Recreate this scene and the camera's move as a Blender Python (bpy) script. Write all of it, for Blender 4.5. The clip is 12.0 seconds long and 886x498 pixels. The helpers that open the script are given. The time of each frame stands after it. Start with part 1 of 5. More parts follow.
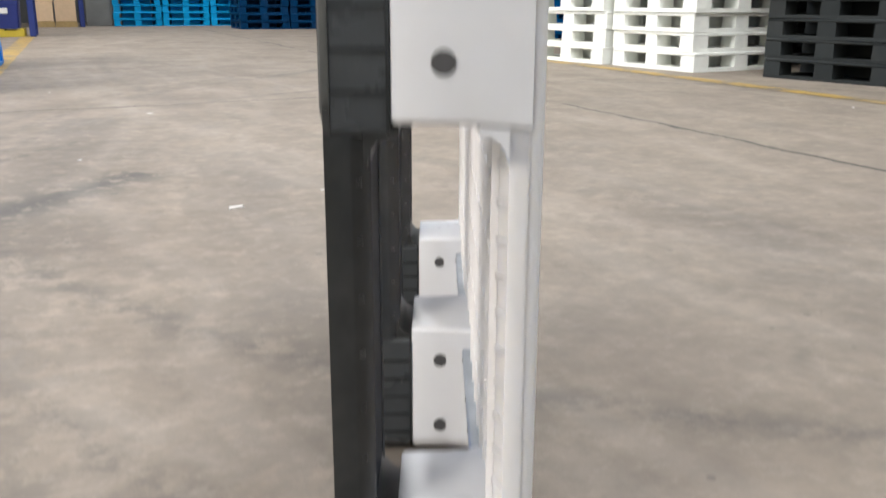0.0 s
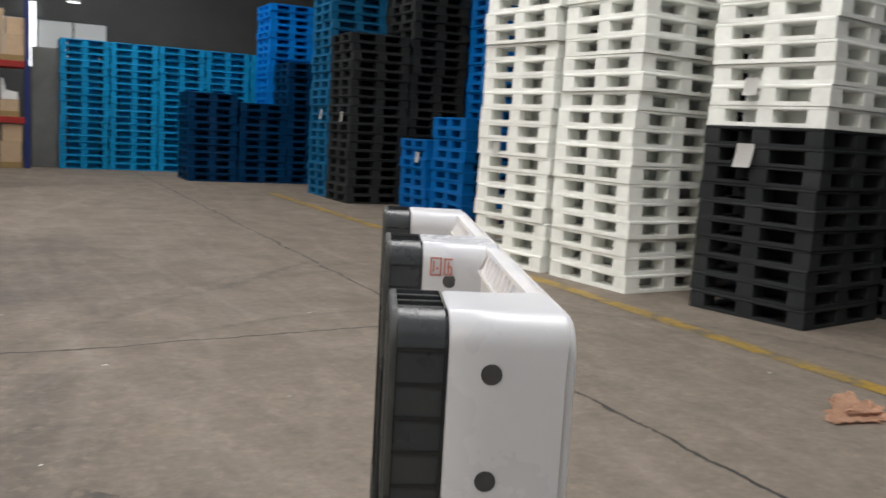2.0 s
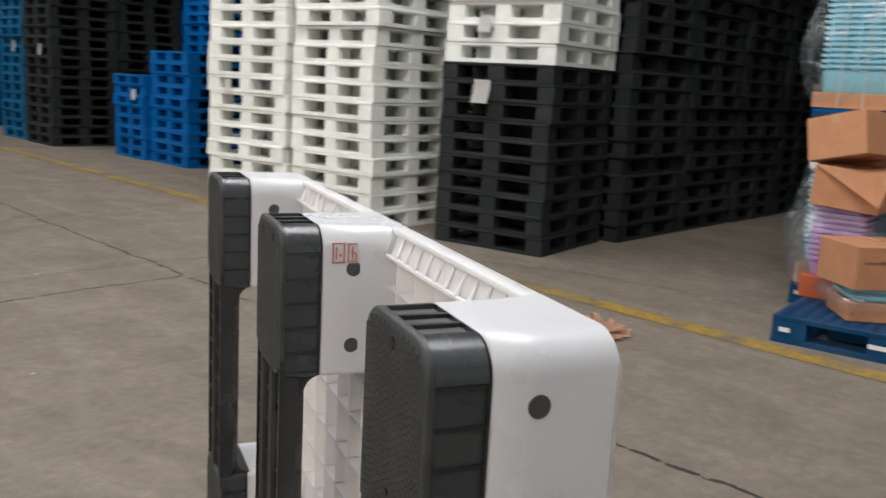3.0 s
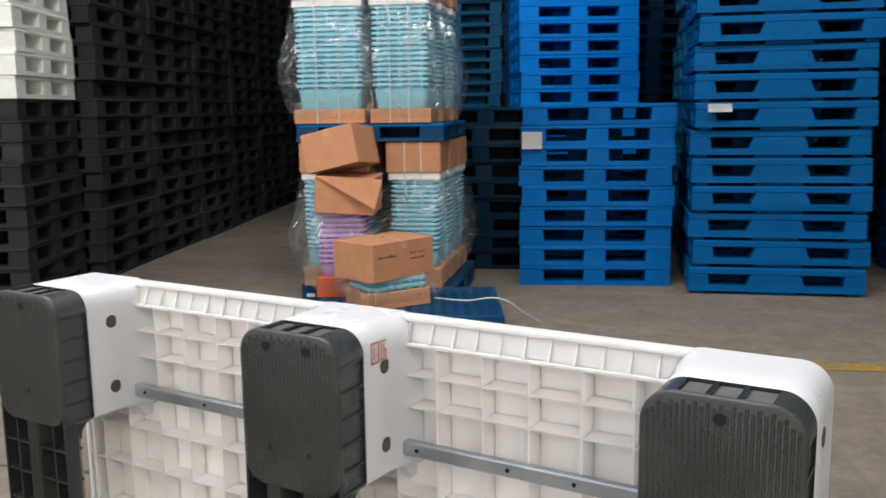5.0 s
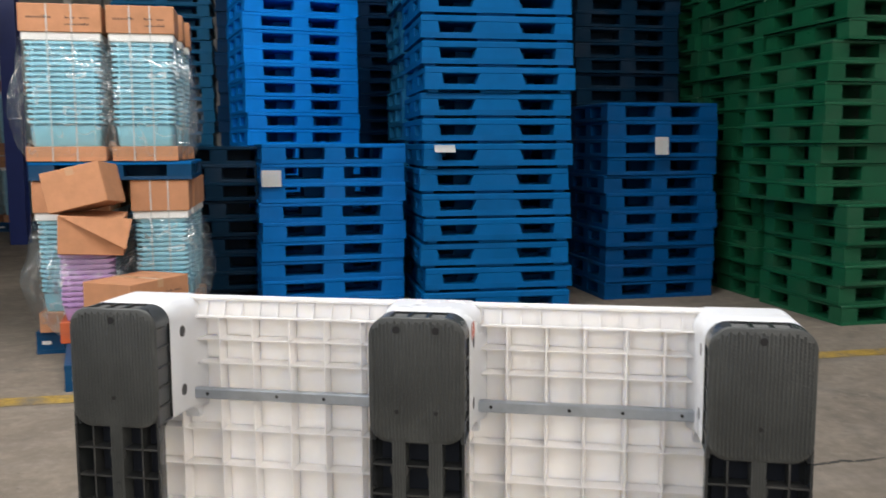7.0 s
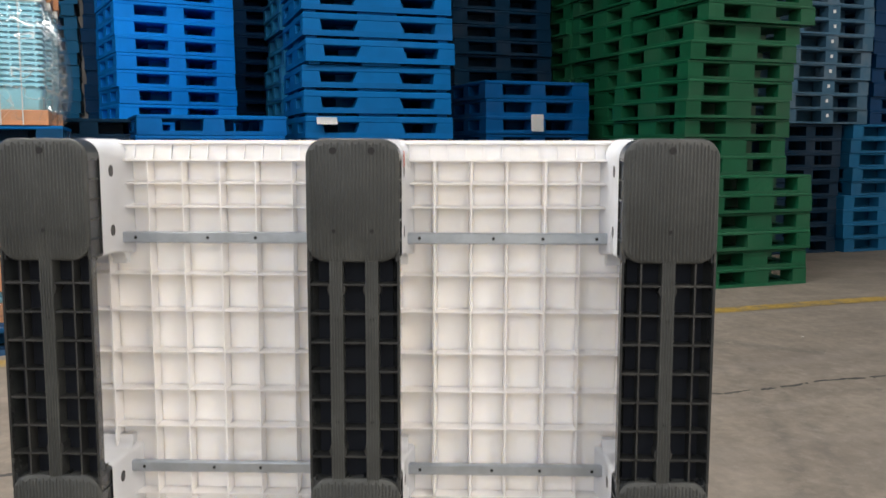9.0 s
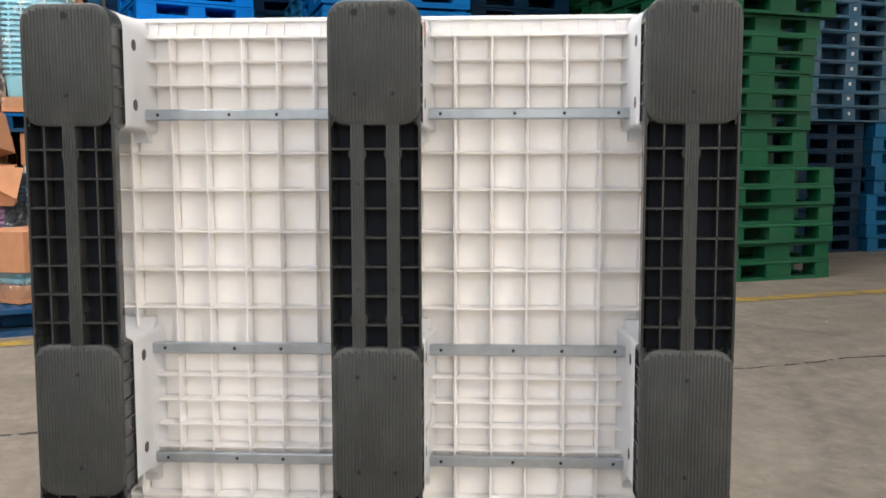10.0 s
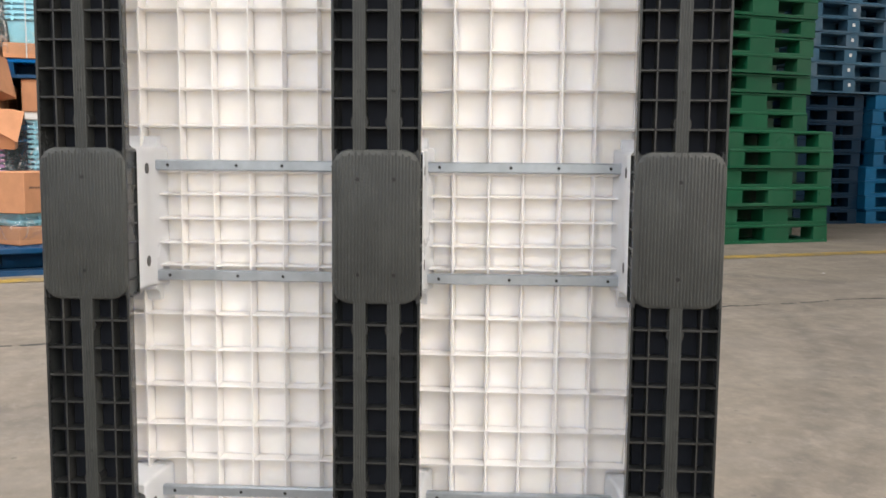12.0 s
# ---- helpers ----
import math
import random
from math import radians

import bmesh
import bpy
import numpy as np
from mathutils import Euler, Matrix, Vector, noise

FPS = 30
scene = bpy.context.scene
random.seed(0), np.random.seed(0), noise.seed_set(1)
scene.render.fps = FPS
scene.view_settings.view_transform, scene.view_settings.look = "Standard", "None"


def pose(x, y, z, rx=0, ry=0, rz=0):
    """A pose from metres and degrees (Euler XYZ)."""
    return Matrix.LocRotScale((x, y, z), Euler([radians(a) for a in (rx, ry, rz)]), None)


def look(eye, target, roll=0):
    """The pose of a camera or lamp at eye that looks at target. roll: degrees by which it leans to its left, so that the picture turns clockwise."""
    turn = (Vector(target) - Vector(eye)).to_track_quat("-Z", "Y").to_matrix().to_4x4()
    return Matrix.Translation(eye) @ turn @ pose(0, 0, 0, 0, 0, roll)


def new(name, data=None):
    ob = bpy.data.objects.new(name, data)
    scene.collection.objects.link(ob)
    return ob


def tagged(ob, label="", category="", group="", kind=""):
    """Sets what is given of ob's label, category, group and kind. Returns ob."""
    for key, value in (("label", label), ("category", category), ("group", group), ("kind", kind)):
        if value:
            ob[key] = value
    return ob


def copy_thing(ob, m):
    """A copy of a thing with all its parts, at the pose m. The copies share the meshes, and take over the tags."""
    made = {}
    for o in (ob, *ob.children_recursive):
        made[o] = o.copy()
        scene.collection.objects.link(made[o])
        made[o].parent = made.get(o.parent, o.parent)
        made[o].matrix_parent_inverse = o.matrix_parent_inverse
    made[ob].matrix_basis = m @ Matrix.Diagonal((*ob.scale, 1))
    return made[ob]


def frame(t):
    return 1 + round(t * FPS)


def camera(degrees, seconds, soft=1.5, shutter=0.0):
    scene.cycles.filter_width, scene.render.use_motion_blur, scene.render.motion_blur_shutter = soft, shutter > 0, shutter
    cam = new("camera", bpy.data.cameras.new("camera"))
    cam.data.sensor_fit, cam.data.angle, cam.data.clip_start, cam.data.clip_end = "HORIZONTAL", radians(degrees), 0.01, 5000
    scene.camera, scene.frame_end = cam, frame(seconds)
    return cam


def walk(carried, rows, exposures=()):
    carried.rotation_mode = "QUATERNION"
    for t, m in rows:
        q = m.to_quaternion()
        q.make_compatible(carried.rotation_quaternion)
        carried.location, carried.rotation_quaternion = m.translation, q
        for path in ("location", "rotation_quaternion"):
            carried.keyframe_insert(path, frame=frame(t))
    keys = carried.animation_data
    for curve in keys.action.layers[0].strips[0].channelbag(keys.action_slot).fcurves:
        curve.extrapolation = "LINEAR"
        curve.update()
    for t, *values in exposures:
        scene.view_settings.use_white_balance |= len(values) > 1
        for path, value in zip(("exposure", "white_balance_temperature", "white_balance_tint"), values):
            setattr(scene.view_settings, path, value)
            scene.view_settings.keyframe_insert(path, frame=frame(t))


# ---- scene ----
cam = camera(53.0, 12.0, 1.5, 0.4)
PATH = [
    (0, (-0.03, 0.039, 0.57), (-0.017, 1.966, 0.035), 0.2),
    (0.5, (-0.023, 0.035, 0.82), (-0.05, 1.971, 0.317), -0.1),
    (1, (-0.025, -0.013, 1.1), (-0.112, 1.93, 0.635), 0.1),
    (1.5, (-0.044, -0.043, 1.278), (-0.089, 1.929, 0.949), 1.3),
    (2, (-0.125, -0.046, 1.347), (0.029, 1.931, 1.088), 3.3),
    (2.5, (-0.209, 0.004, 1.364), (0.24, 1.926, 1.045), 3.7),
    (3, (-0.315, 0.141, 1.371), (0.444, 1.954, 1.0), 3.1),
    (3.5, (-0.401, 0.269, 1.381), (0.678, 1.902, 0.971), 3.1),
    (3.7, (-0.418, 0.359, 1.365), (0.803, 1.887, 0.949), 3.1),
    (5.3, (-0.9, 0.599, 1.448), (0.855, 1.512, 1.153), -1.1),
    (5.5, (-0.957, 0.65, 1.454), (0.834, 1.492, 1.166), -1.0),
    (6, (-1.071, 0.818, 1.466), (0.819, 1.415, 1.203), -1.6),
    (6.5, (-1.173, 0.886, 1.462), (0.758, 1.355, 1.238), -0.5),
    (7, (-1.254, 0.919, 1.433), (0.702, 1.262, 1.201), -0.2),
    (7.5, (-1.271, 0.966, 1.406), (0.704, 1.13, 1.132), -0.2),
    (7.7, (-1.288, 0.993, 1.392), (0.688, 1.111, 1.109), -0.2),
    (9.3, (-1.358, 0.992, 1.129), (0.628, 1.05, 0.903), 0.1),
    (9.5, (-1.359, 0.994, 1.085), (0.628, 1.068, 0.872), -0.0),
    (10, (-1.371, 0.995, 0.972), (0.617, 1.097, 0.787), -0.1),
    (10.5, (-1.391, 0.995, 0.891), (0.599, 1.107, 0.729), 0.0),
    (11, (-1.406, 0.986, 0.818), (0.584, 1.108, 0.656), -0.0),
    (11.5, (-1.418, 0.991, 0.762), (0.57, 1.116, 0.576), 0.2),
    (12, (-1.418, 0.991, 0.699), (0.569, 1.091, 0.496), 0.5),
]
EXPOSURES = [(0.0, 0.42, 6300, 10), (0.5, 0.30, 6300, 10), (1.0, 0.14, 6400, 10), (1.5, -0.27, 6500, 10), (2.0, -0.52, 6550, 11), (2.5, -0.48, 6550, 11), (3.5, -0.54, 6450, 11),
             (5.5, -0.16, 6500, 10), (6.5, -0.15, 6520, 10), (7.5, 0.03, 6550, 10), (9.5, 0.1, 6600, 10), (10.5, 0.22, 6600, 10), (12.0, 0.39, 6550, 10)]
walk(cam, [(t, look(eye, target, roll)) for t, eye, target, roll in PATH], EXPOSURES)
GATE, CLERESTORY, END, SKYLIGHT = 175.0, 290.0, 70.0, 310.0

# ---- the warehouse's own frame: u across the aisle, v along it ----
def W(u, v, z=0.0, turn=0.0):
    return pose(3.741, 2.554, 0, 0, 0, 21.85) @ pose(u, v, z, 0, 0, turn)


# ---- world and light ----
world = bpy.data.worlds.new("world")
scene.world = world
world.use_nodes = True
wn = world.node_tree.nodes
sky = wn.new("ShaderNodeTexSky")
sky.sky_type = "NISHITA"
sky.sun_disc = False
sky.sun_elevation, sky.sun_rotation = radians(45), radians(218)
sky.air_density, sky.dust_density = 1.5, 4.0
wn["Background"].inputs["Strength"].default_value = 0.12
world.node_tree.links.new(sky.outputs["Color"], wn["Background"].inputs["Color"])

sun_data = bpy.data.lights.new("sun", "SUN")
sun_data.energy, sun_data.angle, sun_data.color = 1.1, radians(14), (1.0, 0.96, 0.9)
sun = new("sun", sun_data)
sun.matrix_world = look((-22, -28, 36), (0, 0, 0))


def daylight(name, m, wide, high, watts, colour=(1.0, 0.965, 0.925)):
    data = bpy.data.lights.new(name, "AREA")
    data.shape, data.size, data.size_y = "RECTANGLE", wide, high
    data.energy, data.color = watts, colour
    ob = new(name, data)
    ob.matrix_world = m
    return ob


# the open gate in the side wall, the open end behind, the strips of skylight
daylight("gate_light", W(-9.0, 2.5, 3.7) @ pose(0, 0, 0, 90, 0, -90), 13.0, 6.6, GATE)
daylight("clerestory_light", W(-9.0, 10.5, 5.9) @ pose(0, 0, 0, 78, 0, -108), 11.0, 2.4, CLERESTORY, (1.0, 0.965, 0.92))
daylight("end_light", W(-4.1, -12.9, 2.6) @ pose(0, 0, 0, 90, 0, 0), 10.0, 4.6, END, (0.82, 0.91, 1.0))
for skylight_u, skylight_v, share in ((-6.2, -6.0, 0.12), (-2.2, -6.0, 0.32), (-6.2, 6.0, 0.32), (-2.2, 7.5, 1.3), (-6.2, 18.0, 0.5), (-2.2, 18.0, 1.5), (-2.2, 0.75, 1.65)):
    near_end = skylight_v < 1
    daylight("skylight_light", W(skylight_u, skylight_v, 7.2), 1.6, 4.3 if skylight_v == 0.75 else 9.0, SKYLIGHT * share, (0.97, 0.965, 0.955) if near_end else (1.0, 0.965, 0.925))



# ---- materials ----
def material(name, colour, rough=0.5, metal=0.0, vary=0.0, stain=None, stain_amount=0.0, stain_scale=3.0,
             grain=0.0, grain_scale=60.0, bump=0.0, bump_scale=200.0, specular=0.5, subsurface=0.0, depth=1.0, stretch=(1, 1, 1), piece=0.0):
    m = bpy.data.materials.new(name)
    m.use_nodes = True
    n, l = m.node_tree.nodes, m.node_tree.links
    b = n["Principled BSDF"]
    b.inputs["Metallic"].default_value = metal
    b.inputs["Specular IOR Level"].default_value = specular
    if subsurface:
        b.inputs["Subsurface Weight"].default_value = subsurface
        b.inputs["Subsurface Radius"].default_value = (0.009, 0.0085, 0.0075)
        b.inputs["Subsurface Scale"].default_value = depth
    co = n.new("ShaderNodeTexCoord")
    mp = n.new("ShaderNodeMapping")
    mp.inputs["Scale"].default_value = stretch
    l.new(co.outputs["Object"], mp.inputs["Vector"])
    info = n.new("ShaderNodeObjectInfo")
    shift = n.new("ShaderNodeVectorMath")
    shift.operation = "MULTIPLY_ADD"
    shift.inputs[1].default_value = (1, 1, 1)
    many = n.new("ShaderNodeMath")
    many.operation = "MULTIPLY"
    many.inputs[1].default_value = 37.0
    l.new(info.outputs["Random"], many.inputs[0])
    l.new(mp.outputs["Vector"], shift.inputs[0])
    l.new(many.outputs[0], shift.inputs[2])

    def noise_node(scale, detail=5.0, rough_=0.6):
        t = n.new("ShaderNodeTexNoise")
        t.inputs["Scale"].default_value = scale
        t.inputs["Detail"].default_value = detail
        t.inputs["Roughness"].default_value = rough_
        l.new(shift.outputs[0], t.inputs["Vector"])
        return t

    def mix(fac, a, b2, blend="MIX"):
        x = n.new("ShaderNodeMix")
        x.data_type, x.blend_type = "RGBA", blend
        if isinstance(fac, float):
            x.inputs[0].default_value = fac
        else:
            l.new(fac, x.inputs[0])
        for s, v in ((x.inputs[6], a), (x.inputs[7], b2)):
            if isinstance(v, tuple):
                s.default_value = (*v[:3], 1)
            else:
                l.new(v, s)
        return x.outputs[2]

    def ramp(src, lo, hi, a=0.0, b2=1.0):
        r = n.new("ShaderNodeMapRange")
        r.inputs[1].default_value, r.inputs[2].default_value = lo, hi
        r.inputs[3].default_value, r.inputs[4].default_value = a, b2
        l.new(src, r.inputs[0])
        return r.outputs[0]

    col = colour
    if piece:
        r = ramp(info.outputs["Random"], 0, 1, 1 - piece, 1 + piece)
        v = n.new("ShaderNodeVectorMath")
        v.operation = "SCALE"
        v.inputs[0].default_value = colour[:3]
        l.new(r, v.inputs["Scale"])
        col = v.outputs[0]
    big = noise_node(stain_scale)
    if vary:
        g = noise_node(stain_scale * 2.3)
        col = mix(ramp(g.outputs["Fac"], 0.3, 0.7), col, mix(vary, col, (0, 0, 0)))
    if grain:
        g = noise_node(grain_scale, 3.0)
        col = mix(ramp(g.outputs["Fac"], 0.35, 0.65, 0.0, grain), col, (0.02, 0.02, 0.02))
    if stain:
        col = mix(ramp(big.outputs["Fac"], 0.48, 0.72, 0.0, stain_amount), col, stain)
    if isinstance(col, tuple):
        b.inputs["Base Color"].default_value = (*col[:3], 1)
    else:
        l.new(col, b.inputs["Base Color"])
    l.new(ramp(big.outputs["Fac"], 0.3, 0.7, max(rough - 0.08, 0.03), min(rough + 0.1, 1)), b.inputs["Roughness"])
    if bump:
        t = noise_node(bump_scale, 4.0)
        k = n.new("ShaderNodeBump")
        k.inputs["Strength"].default_value = bump
        k.inputs["Distance"].default_value = 0.002
        l.new(t.outputs["Fac"], k.inputs["Height"])
        l.new(k.outputs["Normal"], b.inputs["Normal"])
    return m


DUST = (0.32, 0.29, 0.26)
white_plastic = material("white_plastic", (0.69, 0.71, 0.75), 0.3, vary=0.05, stain=(0.55, 0.52, 0.47), stain_amount=0.18, stain_scale=5, bump=0.05, bump_scale=120, subsurface=0.25)
rib_plastic = material("rib_plastic", (0.915, 0.888, 0.875), 0.45, vary=0.04, stain=(0.6, 0.56, 0.5), stain_amount=0.14, stain_scale=9, bump=0.04, subsurface=1.0, depth=2.0)
thin_plastic = material("thin_plastic", (0.915, 0.888, 0.875), 0.45, vary=0.04, stain=(0.6, 0.56, 0.5), stain_amount=0.14, stain_scale=9, bump=0.04, subsurface=0.6, depth=2.0)
black_plastic = material("black_plastic", (0.027, 0.029, 0.030), 0.42, vary=0.2, stain=(0.12, 0.115, 0.105), stain_amount=0.25, stain_scale=14, bump=0.15, bump_scale=300)
foot_plastic = material("foot_plastic", (0.024, 0.027, 0.029), 0.2, vary=0.2, stain=(0.10, 0.098, 0.09), stain_amount=0.2, stain_scale=12, bump=0.15, bump_scale=260)
panel_plastic = material("panel_plastic", (0.048, 0.054, 0.060), 0.28, vary=0.2, stain=(0.10, 0.10, 0.095), stain_amount=0.25, stain_scale=12, bump=0.15, bump_scale=260)
tread_plastic = material("tread_plastic", (0.046, 0.050, 0.050), 0.42, vary=0.2, stain=(0.118, 0.124, 0.118), stain_amount=0.4, stain_scale=18, bump=0.35, bump_scale=420)
# Black plastic, darker and duller to carry the shade inside deep cells.
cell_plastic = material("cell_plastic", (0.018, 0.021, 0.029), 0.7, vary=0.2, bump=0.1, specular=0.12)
bar_steel = material("bar_steel", (0.50, 0.55, 0.61), 0.36, metal=0.75, vary=0.25, stain=(0.30, 0.34, 0.40), stain_amount=0.5, stain_scale=10)
slot_grey = material("slot_grey", (0.15, 0.155, 0.155), 0.35, vary=0.3, stain_scale=30)
plug_plastic = material("plug_plastic", (0.075, 0.075, 0.08), 0.55, vary=0.3, stain_scale=40)
screw_steel = material("screw_steel", (0.02, 0.02, 0.022), 0.5, metal=0.4)


def stack_plastic(name, colour, dust=0.22, rough=0.42, piece=0.1, specular=0.08):
    return material(name, colour, rough, vary=0.18, stain=DUST, stain_amount=dust, stain_scale=2.2, bump=0.12, bump_scale=90, piece=piece, specular=specular)


blue_plastic = stack_plastic("blue_plastic", (0.0008, 0.110, 0.37), 0.015)
bright_blue = stack_plastic("bright_blue", (0.001, 0.20, 0.69), 0.01)
teal_plastic = stack_plastic("teal_plastic", (0.010, 0.125, 0.27), 0.04)
# Navy with the shade between and behind the stacks put into its colour.
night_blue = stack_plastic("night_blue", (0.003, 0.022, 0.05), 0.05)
# Mid-blue at about half strength: the stack's shade is in the colour.
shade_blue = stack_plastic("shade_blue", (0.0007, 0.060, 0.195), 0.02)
footed_blue = stack_plastic("footed_blue", (0.0006, 0.093, 0.28), 0.01)
cyan_plastic = stack_plastic("cyan_plastic", (0.005, 0.29, 0.60), 0.03)
navy_plastic = stack_plastic("navy_plastic", (0.006, 0.052, 0.13), 0.08)
# Dark blue, lowered further so the colour carries the back row's shade.
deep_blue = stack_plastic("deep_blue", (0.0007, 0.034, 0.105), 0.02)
slate_blue = stack_plastic("slate_blue", (0.05, 0.12, 0.19), 0.25)
green_plastic = stack_plastic("green_plastic", (0.007, 0.082, 0.037), 0.04, 0.34, 0.12, 0.25)
white_stack = stack_plastic("white_stack", (0.85, 0.875, 0.835), 0.06, 0.45, 0.04)
black_stack = stack_plastic("black_stack", (0.027, 0.031, 0.032), 0.03, 0.55, 0.15)
carton = material("carton", (0.52, 0.242, 0.122), 0.8, vary=0.15, stain=(0.3, 0.16, 0.08), stain_amount=0.3, stain_scale=6, grain=0.06, grain_scale=240, bump=0.1, piece=0.08)
carton_pale = material("carton_pale", (0.70, 0.52, 0.34), 0.8, vary=0.12, stain_scale=4, piece=0.12)
tape_brown = material("tape_brown", (0.50, 0.29, 0.16), 0.3, vary=0.1)
orange_tray = material("orange_tray", (0.5, 0.09, 0.02), 0.6, vary=0.2)
crate_blue = material("crate_blue", (0.27, 0.60, 0.72), 0.4, vary=0.08, stain_scale=5, piece=0.05)
crate_purple = material("crate_purple", (0.50, 0.28, 0.58), 0.4, vary=0.08, stain_scale=5, piece=0.05)
paper = material("paper", (0.72, 0.72, 0.70), 0.7, vary=0.08, stain_scale=20)
ink = material("ink", (0.09, 0.05, 0.035), 0.7)
red_ink = material("red_ink", (0.72, 0.26, 0.21), 0.6, vary=0.2, stain_scale=60)
strap_white = material("strap_white", (0.5, 0.52, 0.52), 0.5, vary=0.1)
rack_blue = material("rack_blue", (0.012, 0.03, 0.18), 0.45, vary=0.15)
rack_red = material("rack_red", (0.42, 0.025, 0.02), 0.45, vary=0.15)
crate_navy = material("crate_navy", (0.012, 0.025, 0.17), 0.4, vary=0.12)
wood = material("wood", (0.42, 0.30, 0.13), 0.75, vary=0.25, stain_scale=6)
yellow_plastic = material("yellow_plastic", (0.52, 0.40, 0.03), 0.5, vary=0.15)
wall_metal = material("wall_metal", (0.10, 0.105, 0.105), 0.6, vary=0.2, stain_scale=0.6)
wall_paint = material("wall_paint", (0.5, 0.5, 0.485), 0.8, vary=0.15, stain=(0.2, 0.19, 0.18), stain_amount=0.4, stain_scale=0.7)
roof_metal = material("roof_metal", (0.40, 0.405, 0.405), 0.6, vary=0.2, stain_scale=0.5)
panel_grey = material("panel_grey", (0.20, 0.21, 0.205), 0.55, vary=0.2, stain=(0.12, 0.12, 0.12), stain_amount=0.5, stain_scale=1.2)
card_bit = material("card_bit", (0.66, 0.42, 0.29), 0.85, vary=0.2, stain_scale=14)

film_wrap = bpy.data.materials.new("film_wrap")
film_wrap.use_nodes = True
fn, fl = film_wrap.node_tree.nodes, film_wrap.node_tree.links
fn.remove(fn["Principled BSDF"])
clear, shine, milk, both, all_ = (fn.new("ShaderNodeBsdfTransparent"), fn.new("ShaderNodeBsdfGlossy"), fn.new("ShaderNodeBsdfDiffuse"), fn.new("ShaderNodeMixShader"), fn.new("ShaderNodeMixShader"))
clear.inputs["Color"].default_value = (0.93, 0.95, 0.96, 1)
shine.inputs["Roughness"].default_value = 0.09
milk.inputs["Color"].default_value = (0.8, 0.83, 0.85, 1)
crease = fn.new("ShaderNodeTexNoise")
crease.inputs["Scale"].default_value = 4.5
crease.inputs["Detail"].default_value = 4.0
crease.inputs["Distortion"].default_value = 1.6
fco = fn.new("ShaderNodeTexCoord")
fl.new(fco.outputs["Object"], crease.inputs["Vector"])
fmr = fn.new("ShaderNodeMapRange")
fmr.inputs[1].default_value, fmr.inputs[2].default_value, fmr.inputs[3].default_value, fmr.inputs[4].default_value = 0.56, 0.74, 0.06, 0.42
fl.new(crease.outputs["Fac"], fmr.inputs[0])
ridge_noise, ridge_off, ridge_abs, ridge_line, ridge_max = (fn.new("ShaderNodeTexNoise"), fn.new("ShaderNodeMath"), fn.new("ShaderNodeMath"), fn.new("ShaderNodeMapRange"), fn.new("ShaderNodeMath"))
ridge_noise.inputs["Scale"].default_value, ridge_noise.inputs["Detail"].default_value, ridge_noise.inputs["Distortion"].default_value = 2.0, 2.0, 1.6
fl.new(fco.outputs["Object"], ridge_noise.inputs["Vector"])
ridge_off.operation, ridge_abs.operation, ridge_max.operation = "SUBTRACT", "ABSOLUTE", "MAXIMUM"
ridge_off.inputs[1].default_value = 0.5
fl.new(ridge_noise.outputs["Fac"], ridge_off.inputs[0])
fl.new(ridge_off.outputs[0], ridge_abs.inputs[0])
ridge_line.inputs[1].default_value, ridge_line.inputs[2].default_value, ridge_line.inputs[3].default_value, ridge_line.inputs[4].default_value = 0.002, 0.012, 0.5, 0.0
fl.new(ridge_abs.outputs[0], ridge_line.inputs[0])
fl.new(fmr.outputs[0], ridge_max.inputs[0])
fl.new(ridge_line.outputs[0], ridge_max.inputs[1])
fbump = fn.new("ShaderNodeBump")
fbump.inputs["Strength"].default_value, fbump.inputs["Distance"].default_value = 0.8, 0.03
fl.new(crease.outputs["Fac"], fbump.inputs["Height"])
fl.new(fbump.outputs["Normal"], shine.inputs["Normal"])
both.inputs[0].default_value = 0.7
fl.new(milk.outputs[0], both.inputs[1])
fl.new(shine.outputs[0], both.inputs[2])
fl.new(ridge_max.outputs[0], all_.inputs[0])
fl.new(clear.outputs[0], all_.inputs[1])
fl.new(both.outputs[0], all_.inputs[2])
fl.new(all_.outputs[0], fn["Material Output"].inputs["Surface"])


